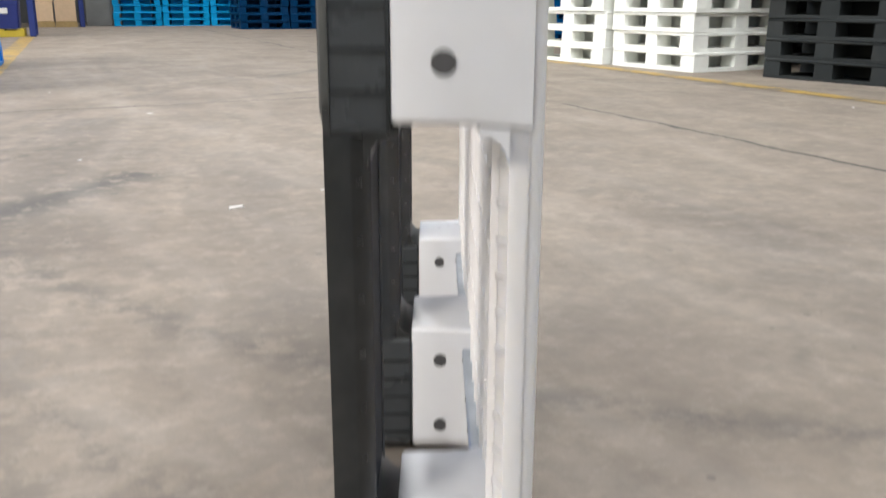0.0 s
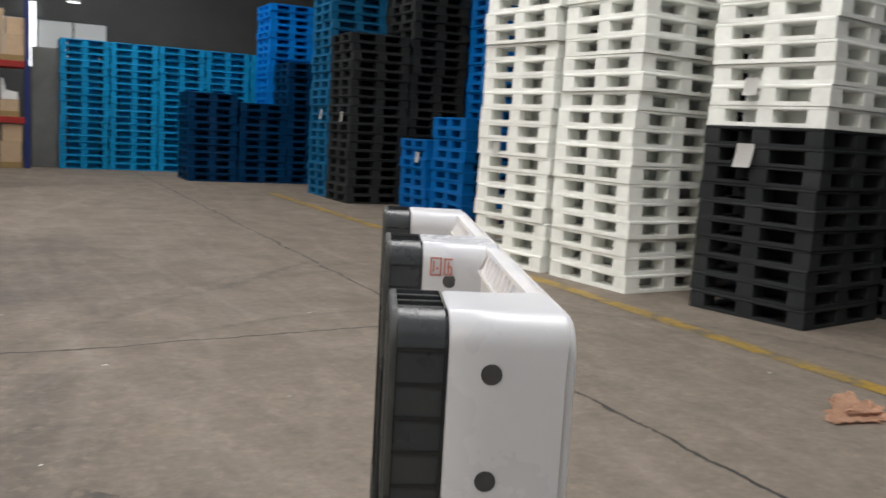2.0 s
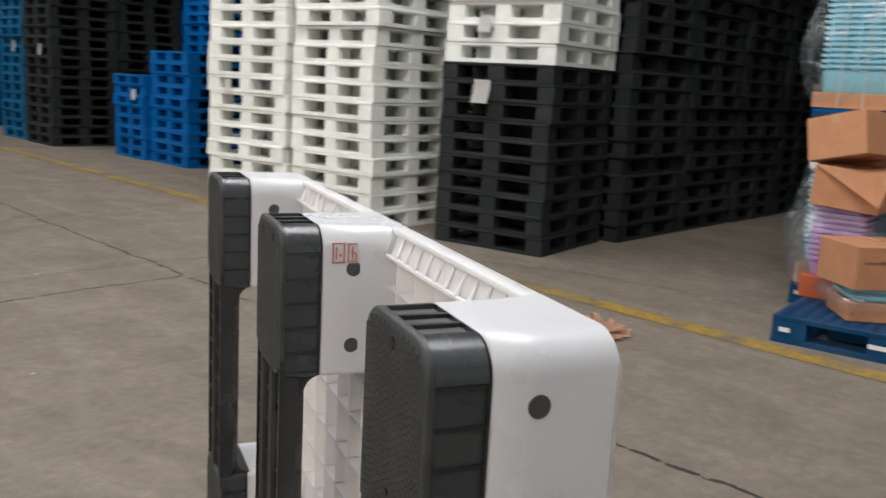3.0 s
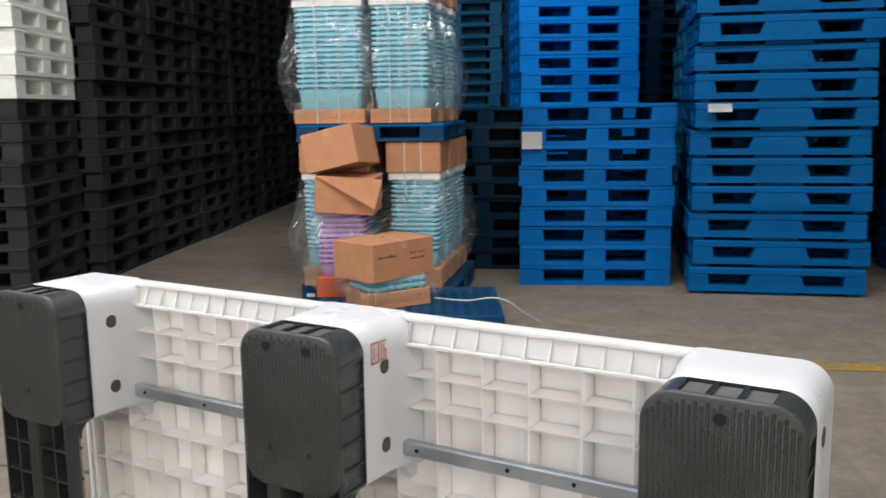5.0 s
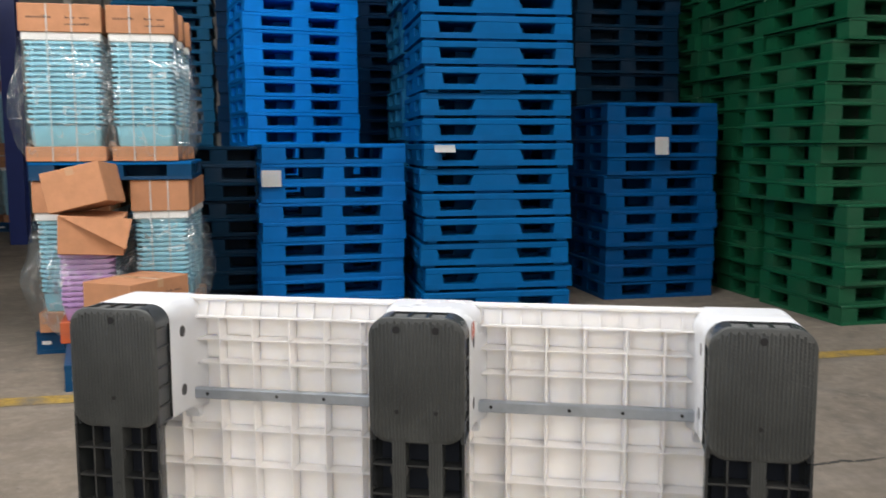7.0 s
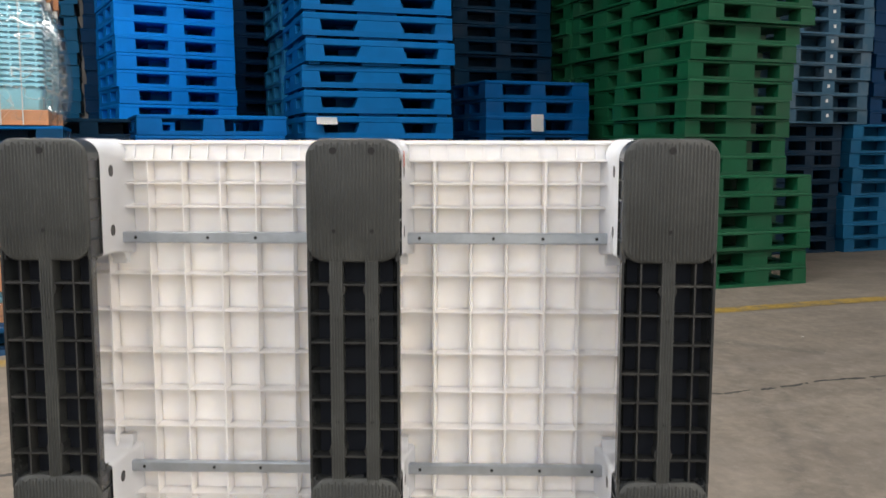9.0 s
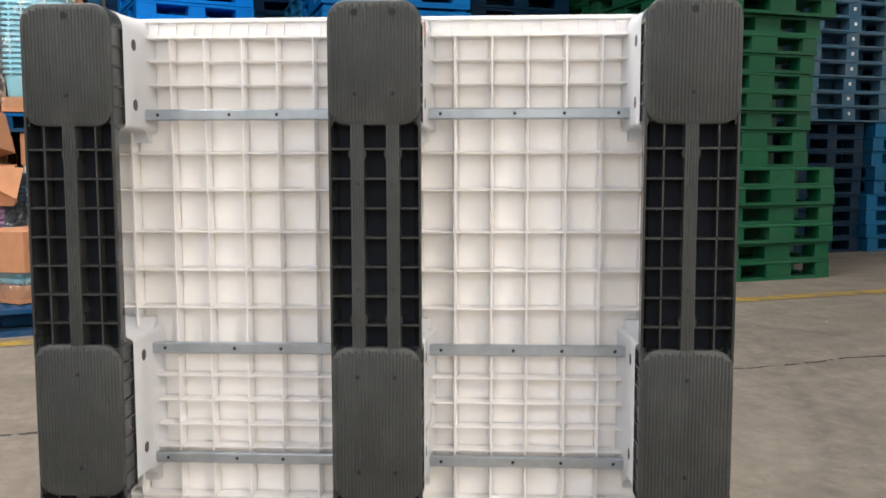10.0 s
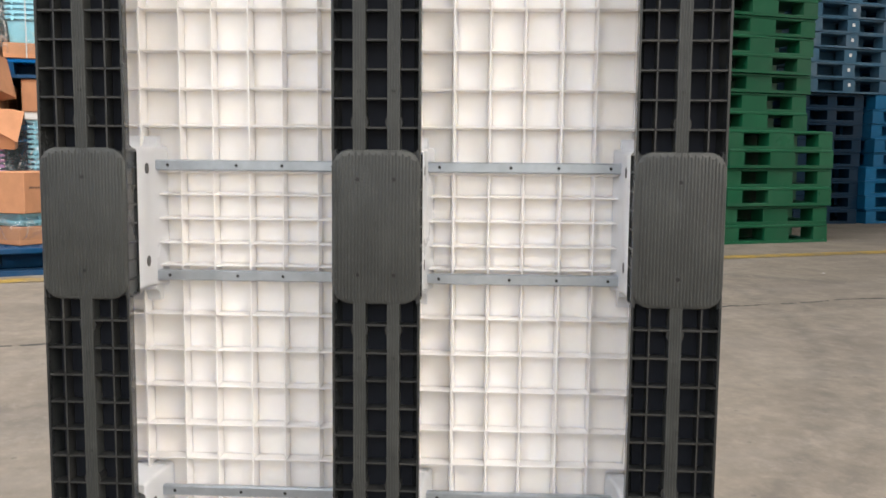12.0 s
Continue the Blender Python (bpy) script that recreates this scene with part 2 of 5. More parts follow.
# concrete: its own nodes, with the cast joints, tyre marks and stains in the warehouse's frame
def concrete():
    m = material("concrete", (0.226, 0.189, 0.149), 0.74, vary=0.26, stain=(0.142, 0.118, 0.096), stain_amount=0.8, stain_scale=1.7, grain=0.2, grain_scale=22, bump=0.35, bump_scale=70)
    n, l = m.node_tree.nodes, m.node_tree.links
    b = n["Principled BSDF"]
    base = b.inputs["Base Color"].links[0].from_socket
    co = n.new("ShaderNodeTexCoord")
    sep = n.new("ShaderNodeSeparateXYZ")
    wob = n.new("ShaderNodeTexNoise")
    wob.inputs["Scale"].default_value, wob.inputs["Detail"].default_value, wob.inputs["Roughness"].default_value = 1.6, 10.0, 0.68
    l.new(co.outputs["Object"], wob.inputs["Vector"])
    l.new(co.outputs["Object"], sep.inputs[0])

    def math_node(op, a, c=None, d=None):
        x = n.new("ShaderNodeMath")
        x.operation = op
        for i, v in enumerate((a, c, d)):
            if v is None:
                continue
            if isinstance(v, (int, float)):
                x.inputs[i].default_value = v
            else:
                l.new(v, x.inputs[i])
        return x.outputs[0]

    wobble = math_node("MULTIPLY", math_node("SUBTRACT", wob.outputs["Fac"], 0.5), 0.22)

    def crack(axis, at, half):
        d = math_node("ABSOLUTE", math_node("ADD", math_node("SUBTRACT", sep.outputs[axis], at), wobble))
        return math_node("LESS_THAN", d, half)

    breaks = n.new("ShaderNodeTexNoise")
    breaks.inputs["Scale"].default_value, breaks.inputs["Detail"].default_value = 9.0, 4.0
    l.new(co.outputs["Object"], breaks.inputs["Vector"])
    long_crack = math_node("MULTIPLY", crack(0, -1.81, 0.0125), math_node("GREATER_THAN", breaks.outputs["Fac"], 0.42))
    sloped = math_node("SUBTRACT", sep.outputs[1], math_node("MULTIPLY", sep.outputs[0], 0.1))
    cross = math_node("MULTIPLY", math_node("LESS_THAN", math_node("ABSOLUTE", math_node("ADD", math_node("SUBTRACT", sloped, 4.81), wobble)), 0.010), math_node("LESS_THAN", sep.outputs[0], -1.84))
    cross = math_node("MULTIPLY", cross, math_node("GREATER_THAN", breaks.outputs["Fac"], 0.36))
    cracks = math_node("MAXIMUM", long_crack, cross)
    # tyre marks: long soft streaks along the aisle
    mp = n.new("ShaderNodeMapping")
    mp.inputs["Scale"].default_value = (1.5, 0.75, 1)
    mp.inputs["Rotation"].default_value = (0, 0, radians(14))
    l.new(co.outputs["Object"], mp.inputs["Vector"])
    tyre = n.new("ShaderNodeTexNoise")
    tyre.inputs["Scale"].default_value, tyre.inputs["Detail"].default_value, tyre.inputs["Distortion"].default_value = 1.6, 7.0, 0.8
    l.new(mp.outputs["Vector"], tyre.inputs["Vector"])
    mr = n.new("ShaderNodeMapRange")
    mr.inputs[1].default_value, mr.inputs[2].default_value, mr.inputs[3].default_value, mr.inputs[4].default_value = 0.55, 0.78, 0.0, 0.28
    l.new(tyre.outputs["Fac"], mr.inputs[0])
    pale = n.new("ShaderNodeMapRange")
    pale.inputs[1].default_value, pale.inputs[2].default_value, pale.inputs[3].default_value, pale.inputs[4].default_value = 0.28, 0.46, 0.18, 0.0
    l.new(tyre.outputs["Fac"], pale.inputs[0])
    # small dark spots and pale chips
    dots = n.new("ShaderNodeTexVoronoi")
    dots.inputs["Scale"].default_value = 2.3
    l.new(co.outputs["Object"], dots.inputs["Vector"])
    spot = math_node("MULTIPLY", math_node("LESS_THAN", dots.outputs["Distance"], 0.035), 0.6)

    def mix(fac, a, c):
        x = n.new("ShaderNodeMix")
        x.data_type = "RGBA"
        l.new(fac, x.inputs[0])
        for s, v in ((x.inputs[6], a), (x.inputs[7], c)):
            if isinstance(v, tuple):
                s.default_value = (*v, 1)
            else:
                l.new(v, s)
        return x.outputs[2]

    col = mix(pale.outputs[0], base, (0.34, 0.30, 0.26))
    col = mix(mr.outputs[0], col, (0.14, 0.13, 0.12))
    col = mix(spot, col, (0.08, 0.075, 0.07))
    smear = n.new("ShaderNodeTexNoise")
    smear.inputs["Scale"].default_value, smear.inputs["Detail"].default_value, smear.inputs["Roughness"].default_value = 3.4, 9.0, 0.72
    l.new(co.outputs["Object"], smear.inputs["Vector"])
    dark = n.new("ShaderNodeMapRange")
    dark.inputs[1].default_value, dark.inputs[2].default_value, dark.inputs[3].default_value, dark.inputs[4].default_value = 0.54, 0.72, 0.0, 0.45
    l.new(smear.outputs["Fac"], dark.inputs[0])
    col = mix(dark.outputs[0], col, (0.12, 0.105, 0.09))
    # rubber scuffs: a band between two places, broken up
    fleck = n.new("ShaderNodeTexNoise")
    fleck.inputs["Scale"].default_value, fleck.inputs["Detail"].default_value, fleck.inputs["Roughness"].default_value = 11.0, 6.0, 0.75
    l.new(co.outputs["Object"], fleck.inputs["Vector"])
    for ua, va, ub, vb, wide, amount in ((-4.86, 1.55, -4.25, 2.26, 0.16, 0.95), (-4.95, 2.35, -4.45, 3.1, 0.05, 0.5), (-3.0, 6.2, -1.9, 7.4, 0.10, 0.5), (-1.3, -3.4, -0.5, -2.7, 0.12, 0.45), (-4.95, -0.6, -4.35, 3.9, 0.5, 0.42), (-4.2, -1.0, -3.9, 2.6, 0.4, 0.3), (-3.0, -0.4, -2.6, 3.0, 0.3, 0.25)):
        long = math.hypot(ub - ua, vb - va)
        cx, cy = (ub - ua) / long, (vb - va) / long
        du, dv = math_node("SUBTRACT", sep.outputs[0], ua), math_node("SUBTRACT", sep.outputs[1], va)
        along = math_node("ADD", math_node("MULTIPLY", du, cx), math_node("MULTIPLY", dv, cy))
        off = math_node("ADD", math_node("SUBTRACT", math_node("MULTIPLY", du, cy), math_node("MULTIPLY", dv, cx)), math_node("MULTIPLY", wobble, 0.6))
        inside = math_node("MULTIPLY", math_node("GREATER_THAN", along, 0.0), math_node("LESS_THAN", along, long))
        near = math_node("MULTIPLY", math_node("SUBTRACT", 1.0, math_node("MINIMUM", math_node("DIVIDE", math_node("ABSOLUTE", off), wide), 1.0)), inside)
        mark = math_node("MULTIPLY", math_node("MULTIPLY", near, math_node("GREATER_THAN", math_node("ADD", fleck.outputs["Fac"], math_node("MULTIPLY", near, 0.12)), 0.53)), amount)
        col = mix(mark, col, (0.055, 0.052, 0.048))
    # curved tyre tracks: pieces of rings round turning points of the lift trucks
    for ring_u, ring_v, radius, wide, amount, tint in ((-1.98, 2.28, 2.83, 0.07, 0.6, (0.06, 0.055, 0.05)), (0.23, 2.24, 5.10, 0.08, 0.45, (0.07, 0.064, 0.056)), (0.35, 2.3, 5.36, 0.07, 0.4, (0.07, 0.064, 0.056)),
                                                       (12.68, 7.96, 17.26, 0.13, 0.22, (0.36, 0.32, 0.275)), (12.9, 7.8, 17.1, 0.08, 0.35, (0.08, 0.073, 0.064)), (-9.5, 6.0, 6.2, 0.09, 0.3, (0.08, 0.073, 0.064)),
                                                       (3.2, -4.5, 5.4, 0.09, 0.3, (0.08, 0.073, 0.064)), (-1.6, 2.0, 3.3, 0.05, 0.18, (0.36, 0.32, 0.275))):
        du, dv = math_node("SUBTRACT", sep.outputs[0], ring_u), math_node("SUBTRACT", sep.outputs[1], ring_v)
        away = math_node("SQRT", math_node("ADD", math_node("MULTIPLY", du, du), math_node("MULTIPLY", dv, dv)))
        off = math_node("ABSOLUTE", math_node("ADD", math_node("SUBTRACT", away, radius), math_node("MULTIPLY", wobble, 0.35)))
        near = math_node("SUBTRACT", 1.0, math_node("MINIMUM", math_node("DIVIDE", off, wide), 1.0))
        worn = n.new("ShaderNodeMapRange")
        worn.inputs[1].default_value, worn.inputs[2].default_value = 0.42, 0.56
        l.new(fleck.outputs["Fac"], worn.inputs[0])
        col = mix(math_node("MULTIPLY", math_node("MULTIPLY", near, worn.outputs[0]), amount), col, tint)
    # fine mottling of the trowelled surface
    mottle = n.new("ShaderNodeTexNoise")
    mottle.inputs["Scale"].default_value, mottle.inputs["Detail"].default_value, mottle.inputs["Roughness"].default_value = 13.0, 9.0, 0.8
    l.new(co.outputs["Object"], mottle.inputs["Vector"])
    for lo, hi, amount, tint in ((0.51, 0.68, 0.42, (0.10, 0.088, 0.074)), (0.48, 0.30, 0.34, (0.34, 0.30, 0.255))):
        fade = n.new("ShaderNodeMapRange")
        fade.inputs[1].default_value, fade.inputs[2].default_value, fade.inputs[4].default_value = lo, hi, amount
        l.new(mottle.outputs["Fac"], fade.inputs[0])
        col = mix(fade.outputs[0], col, tint)
    # faint pale sweeps left by wheels
    sweep = n.new("ShaderNodeTexWave")
    sweep.inputs["Scale"].default_value, sweep.inputs["Distortion"].default_value, sweep.inputs["Detail"].default_value, sweep.inputs["Detail Scale"].default_value = 0.55, 9.0, 3.0, 0.6
    l.new(co.outputs["Object"], sweep.inputs["Vector"])
    line = n.new("ShaderNodeMapRange")
    line.inputs[1].default_value, line.inputs[2].default_value, line.inputs[3].default_value, line.inputs[4].default_value = 0.90, 1.0, 0.0, 0.09
    l.new(sweep.outputs["Fac"], line.inputs[0])
    col = mix(line.outputs[0], col, (0.36, 0.32, 0.28))
    # fine grit
    grit = n.new("ShaderNodeTexVoronoi")
    grit.inputs["Scale"].default_value = 8.0
    l.new(co.outputs["Object"], grit.inputs["Vector"])
    col = mix(math_node("MULTIPLY", math_node("LESS_THAN", grit.outputs["Distance"], 0.055), 0.5), col, (0.07, 0.063, 0.056))
    col = mix(cracks, col, (0.03, 0.028, 0.026))
    l.new(col, b.inputs["Base Color"])
    return m


concrete_floor = concrete()


def worn_paint(name, colour):
    m = material(name, colour, 0.65, vary=0.3, stain=(0.17, 0.145, 0.11), stain_amount=0.95, stain_scale=4.2, grain=0.4, grain_scale=34, bump=0.2)
    n, l = m.node_tree.nodes, m.node_tree.links
    base = n["Principled BSDF"].inputs["Base Color"].links[0].from_socket
    co, patch, fade, blend = n.new("ShaderNodeTexCoord"), n.new("ShaderNodeTexNoise"), n.new("ShaderNodeMapRange"), n.new("ShaderNodeMix")
    patch.inputs["Scale"].default_value, patch.inputs["Detail"].default_value, patch.inputs["Roughness"].default_value = 2.4, 8.0, 0.7
    fade.inputs[1].default_value, fade.inputs[2].default_value, fade.inputs[3].default_value, fade.inputs[4].default_value = 0.51, 0.60, 0.0, 0.95
    blend.data_type = "RGBA"
    l.new(co.outputs["Object"], patch.inputs["Vector"])
    l.new(patch.outputs["Fac"], fade.inputs[0])
    l.new(fade.outputs[0], blend.inputs[0])
    l.new(base, blend.inputs[6])
    blend.inputs[7].default_value = (0.13, 0.112, 0.09, 1)
    l.new(blend.outputs[2], n["Principled BSDF"].inputs["Base Color"])
    return m


yellow_paint = worn_paint("yellow_paint", (0.44, 0.285, 0.05))


# ---- mesh helpers ----
def box(bm, x0, x1, y0, y1, z0, z1, bev=0.0):
    made = bmesh.ops.create_cube(bm, size=1)["verts"]
    for v in made:
        v.co = Vector((x0 + (v.co.x + 0.5) * (x1 - x0), y0 + (v.co.y + 0.5) * (y1 - y0), z0 + (v.co.z + 0.5) * (z1 - z0)))
    if bev:
        edges = list({e for v in made for e in v.link_edges})
        bmesh.ops.bevel(bm, geom=edges, offset=bev, segments=1, profile=0.5, affect="EDGES")
    return made


def loft(bm, sections):
    """Closed outlines, each a list of points, joined one to the next and capped."""
    rings = [[bm.verts.new(p) for p in pts] for pts in sections]
    count = len(rings[0])
    for a, b in zip(rings, rings[1:]):
        for i in range(count):
            bm.faces.new((a[i], a[(i + 1) % count], b[(i + 1) % count], b[i]))
    bm.faces.new(rings[0][::-1])
    bm.faces.new(rings[-1])


def rounded(w, h, r, inset=0.0, steps=8):
    """A rounded rectangle about the origin; its straight sides can be set back."""
    pts = []
    radii = r if isinstance(r, tuple) else (r, r, r, r)
    for (cx, cy, start), r in zip(((1, 1, 0), (-1, 1, 90), (-1, -1, 180), (1, -1, 270)), radii):
        ox, oy = cx * (w / 2 - r), cy * (h / 2 - r)
        arc = [(ox + r * math.cos(radians(start + 90 * k / steps)), oy + r * math.sin(radians(start + 90 * k / steps))) for k in range(steps + 1)]
        if inset:
            a, b = radians(start), radians(start + 90)
            deep = (inset, inset) if isinstance(inset, float) else inset
            da, db = (deep[0], deep[1]) if start in (0, 180) else (deep[1], deep[0])
            first = (arc[0][0] - da * math.cos(a), arc[0][1] - da * math.sin(a))
            last = (arc[-1][0] - db * math.cos(b), arc[-1][1] - db * math.sin(b))
            arc = [first] + arc + [last]
        pts += arc
    return pts


def disc(bm, centre, axis, r, depth, steps=14):
    ax = {"x": 0, "y": 1, "z": 2}[axis]
    rings = []
    for d in (0.0, depth):
        ring = []
        for k in range(steps):
            c = [r * math.cos(2 * math.pi * k / steps), r * math.sin(2 * math.pi * k / steps)]
            p = [0, 0, 0]
            others = [i for i in range(3) if i != ax]
            p[others[0]], p[others[1]], p[ax] = c[0], c[1], d
            ring.append(tuple(centre[i] + p[i] for i in range(3)))
        rings.append(ring)
    loft(bm, rings)


def mesh_of(name, bm, mat, smooth=False):
    bmesh.ops.recalc_face_normals(bm, faces=bm.faces)
    me = bpy.data.meshes.new(name)
    bm.to_mesh(me)
    bm.free()
    if mat:
        me.materials.append(mat)
    if smooth:
        me.shade_smooth()
        me.set_sharp_from_angle(angle=radians(40))
    return me


def part(name, bm, mat, parent, label="", m=None, smooth=False):
    me = bm if isinstance(bm, bpy.types.Mesh) else mesh_of(name, bm, mat, smooth)
    ob = new(name, me)
    ob.parent = parent
    if m is not None:
        ob.matrix_basis = m
    if label:
        ob["label"] = label
    return ob


def thing(name, bm, mat, m, label, category, group="", kind="", smooth=False):
    me = bm if isinstance(bm, bpy.types.Mesh) else mesh_of(name, bm, mat, smooth)
    ob = new(name, me)
    ob.matrix_world = m
    return tagged(ob, label, category, group, kind)


def root(name, m, label, category, group=""):
    ob = new(name)
    ob.empty_display_size = 0.1
    ob.matrix_world = m
    return tagged(ob, label, category, group)


# ---- the building ----
bm = bmesh.new()
box(bm, -60, 60, -60, 70, -0.2, 0.0)
thing("floor", bm, concrete_floor, W(0, 0), "grey-brown worn concrete floor with cracks and tyre marks", "floor", kind="structure")

for line_name, line_u, line_w, line_v0, line_v1 in (("floor_line_right", 0.035, 0.17, -14, 16), ("floor_line_left", -5.08, 0.2, -14, 16)):
    bm = bmesh.new()
    steps = 60
    for k in range(steps):
        a, b = line_v0 + (line_v1 - line_v0) * k / steps, line_v0 + (line_v1 - line_v0) * (k + 1) / steps
        q = [bm.verts.new((line_u + s * line_w / 2 + 0.008 * noise.noise((line_u, v * 3, s)), v, 0.003)) for s, v in ((-1, a), (1, a), (1, b), (-1, b))]
        bm.faces.new(q)
    bmesh.ops.remove_doubles(bm, verts=bm.verts, dist=0.0005)
    thing(line_name, bm, yellow_paint, W(0, 0), "worn yellow line painted on the concrete floor", "floor line", kind="structure")


def wall(name, u0, u1, v0, v1, z0, z1, mat, label):
    b = bmesh.new()
    box(b, u0, u1, v0, v1, z0, z1)
    return thing(name, b, mat, W(0, 0), label, "wall", kind="structure")


wall("wall_far", -12, 16, 26.0, 26.3, 0, 7.6, wall_metal, "dark grey sheet-metal end wall of the warehouse")
wall("wall_side", 15.7, 16, -13.3, 26.0, 0, 7.6, wall_paint, "pale grey painted side wall of the warehouse")
wall("wall_gate_north", -9.5, -9.2, 9.0, 26.0, 0, 4.6, wall_paint, "pale grey painted wall beside the open gate")
wall("wall_north_upper", -9.5, -9.2, 16.2, 26.0, 4.6, 7.6, wall_paint, "pale grey painted wall beside the open clerestory")
wall("wall_north_head", -9.5, -9.2, 9.0, 16.2, 7.2, 7.6, wall_paint, "pale grey painted wall above the open clerestory")
wall("wall_gate_south", -9.5, -9.2, -13.3, -4.0, 0, 7.6, wall_paint, "pale grey painted wall beside the open gate")
wall("wall_gate_head", -9.5, -9.2, -4.0, 9.0, 7.05, 7.6, wall_paint, "pale grey painted wall above the open gate")
wall("wall_near_west", -9.2, -9.1, -13.3, -13.0, 0, 7.6, wall_paint, "pale grey painted end wall of the warehouse")
wall("wall_near_east", 0.9, 15.7, -13.3, -13.0, 0, 7.6, wall_paint, "pale grey painted end wall of the warehouse")
wall("wall_near_head", -9.1, 0.9, -13.3, -13.0, 5.0, 7.6, wall_paint, "pale grey painted wall above the open end")
bm = bmesh.new()
box(bm, -9.5, -7.1, -13.3, 26.3, 7.6, 7.7)
box(bm, -5.3, -3.1, -13.3, 26.3, 7.6, 7.7)
box(bm, -1.3, 16, -13.3, 26.3, 7.6, 7.7)
for ru0, rv0, rv1 in ((-7.1, -13.3, -10.5), (-3.1, -13.3, -10.5), (-7.1, -1.5, 1.5), (-7.1, 10.5, 13.5), (-3.1, 12.0, 13.5), (-7.1, 22.5, 26.3), (-3.1, 22.5, 26.3)):
    box(bm, ru0, ru0 + 1.8, rv0, rv1, 7.6, 7.7)
for purlin_u in range(-9, 16, 2):
    box(bm, purlin_u - 0.04, purlin_u + 0.04, -13.0, 26.0, 7.42, 7.598)
for truss_v in (-7, -1, 5, 11, 17, 23):
    box(bm, -9.2, 15.7, truss_v - 0.1, truss_v + 0.1, 6.9, 7.415)
thing("ceiling", bm, roof_metal, W(0, 0), "dark grey sheet-metal roof on steel purlins and beams", "ceiling", kind="structure")


# ---- the white pallet standing on its short edge ----
def hero():
    hero_root = root("plastic_pallet", pose(0, 1.157, 0), "white plastic pallet with dark grey feet standing on edge on concrete", "pallet")
    cols = (0.443, 0.0, -0.445)
    rows_ = ((1.030, 1.204), (0.481, 0.711), (0.0, 0.159))
    half = 0.066
    X0, XF, XD = -0.110, -0.062, 0.0345

    # deck: plate with rounded outer edge, and the rim wall
    b = bmesh.new()
    w, h, zc = 1.016, 1.202, 0.601

    def outline(x, inset, r=0.035, cy=0.0, cz=zc, ww=w, hh=h, set_back=0.0):
        return [(x, cy + p, cz + q) for p, q in rounded(ww - 2 * inset, hh - 2 * inset, tuple(max(q - inset, 0.003) for q in (r if isinstance(r, tuple) else (r,) * 4)), set_back)]

    loft(b, [outline(XD, 0.0), outline(0.037, 0.0), outline(0.0415, 0.0015), outline(0.044, 0.005), outline(0.045, 0.012)])
    part("deck", b, rib_plastic, hero_root, "white ribbed deck plate", smooth=True)
    b = bmesh.new()
    outer0, outer1 = outline(0.020, 0.0), outline(XD, 0.0)
    inner0, inner1 = outline(0.020, 0.006), outline(XD, 0.006)
    rings = [[b.verts.new(p) for p in ring] for ring in (outer1, outer0, inner0, inner1)]
    count = len(rings[0])
    for r0, r1 in zip(rings, rings[1:]):
        for i in range(count):
            b.faces.new((r0[i], r0[(i + 1) % count], r1[(i + 1) % count], r1[i]))
    part("rim", b, rib_plastic, hero_root, smooth=True)

    # ribs on the underside
    rib_y = [s * d for d in (0.055, 0.110, 0.167, 0.222, 0.281, 0.335, 0.40, 0.455) for s in (1, -1)] + [0.0]
    top_half = (1.172, 1.136, 1.099, 0.993, 0.935, 0.869, 0.808, 0.748, 0.674, 0.637, 0.597)
    rib_z = sorted({round(z, 3) for z in top_half} | {round(1.194 - z - (0.008 if z > 0.71 else 0.0), 3) for z in top_half if z < 1.15} | {0.022})
    edge_in = 0.030
    for k, y in enumerate(rib_y):
        t = 0.0030 if k % 3 else 0.0042
        b = bmesh.new()
        lo, hi = edge_in, 1.202 - edge_in
        loft(b, [[(0.0105, y - t / 3, lo), (0.0105, y + t / 3, lo), (0.035, y + t * 1.1, lo), (0.035, y - t * 1.1, lo)],
                 [(0.0105, y - t / 3, hi), (0.0105, y + t / 3, hi), (0.035, y + t * 1.1, hi), (0.035, y - t * 1.1, hi)]])
        part("rib", b, thin_plastic, hero_root)
    for k, z in enumerate(rib_z):
        t = 0.0028
        b = bmesh.new()
        hi = 0.508 - edge_in
        loft(b, [[(0.0110, -hi, z - t / 3), (0.0110, -hi, z + t / 3), (0.035, -hi, z + t * 1.1), (0.035, -hi, z - t * 1.1)],
                 [(0.0110, hi, z - t / 3), (0.0110, hi, z + t / 3), (0.035, hi, z + t * 1.1), (0.035, hi, z - t * 1.1)]])
        part("rib", b, thin_plastic, hero_root)
    # edge ribs, and slanting webs from them out to the rim
    for z in (edge_in, 1.202 - edge_in):
        b = bmesh.new()
        box(b, 0.0095, 0.035, -0.478, 0.478, z - 0.0018, z + 0.0018)
        part("rib", b, thin_plastic, hero_root)
    for y in (-0.478, 0.478):
        b = bmesh.new()
        box(b, 0.0095, 0.035, y - 0.0018, y + 0.0018, edge_in, 1.202 - edge_in)
        part("rib", b, thin_plastic, hero_root)
    b = bmesh.new()
    rings = [[b.verts.new(p) for p in outline(x, inset)] for x, inset in ((0.0348, 0.005), (0.0235, 0.005), (0.0145, edge_in), (0.0348, edge_in))]
    for r0, r1 in zip(rings, rings[1:]):
        for i in range(len(r0)):
            b.faces.new((r0[i], r0[(i + 1) % len(r0)], r1[(i + 1) % len(r0)], r1[i]))
    part("edge_plate", b, rib_plastic, hero_root)
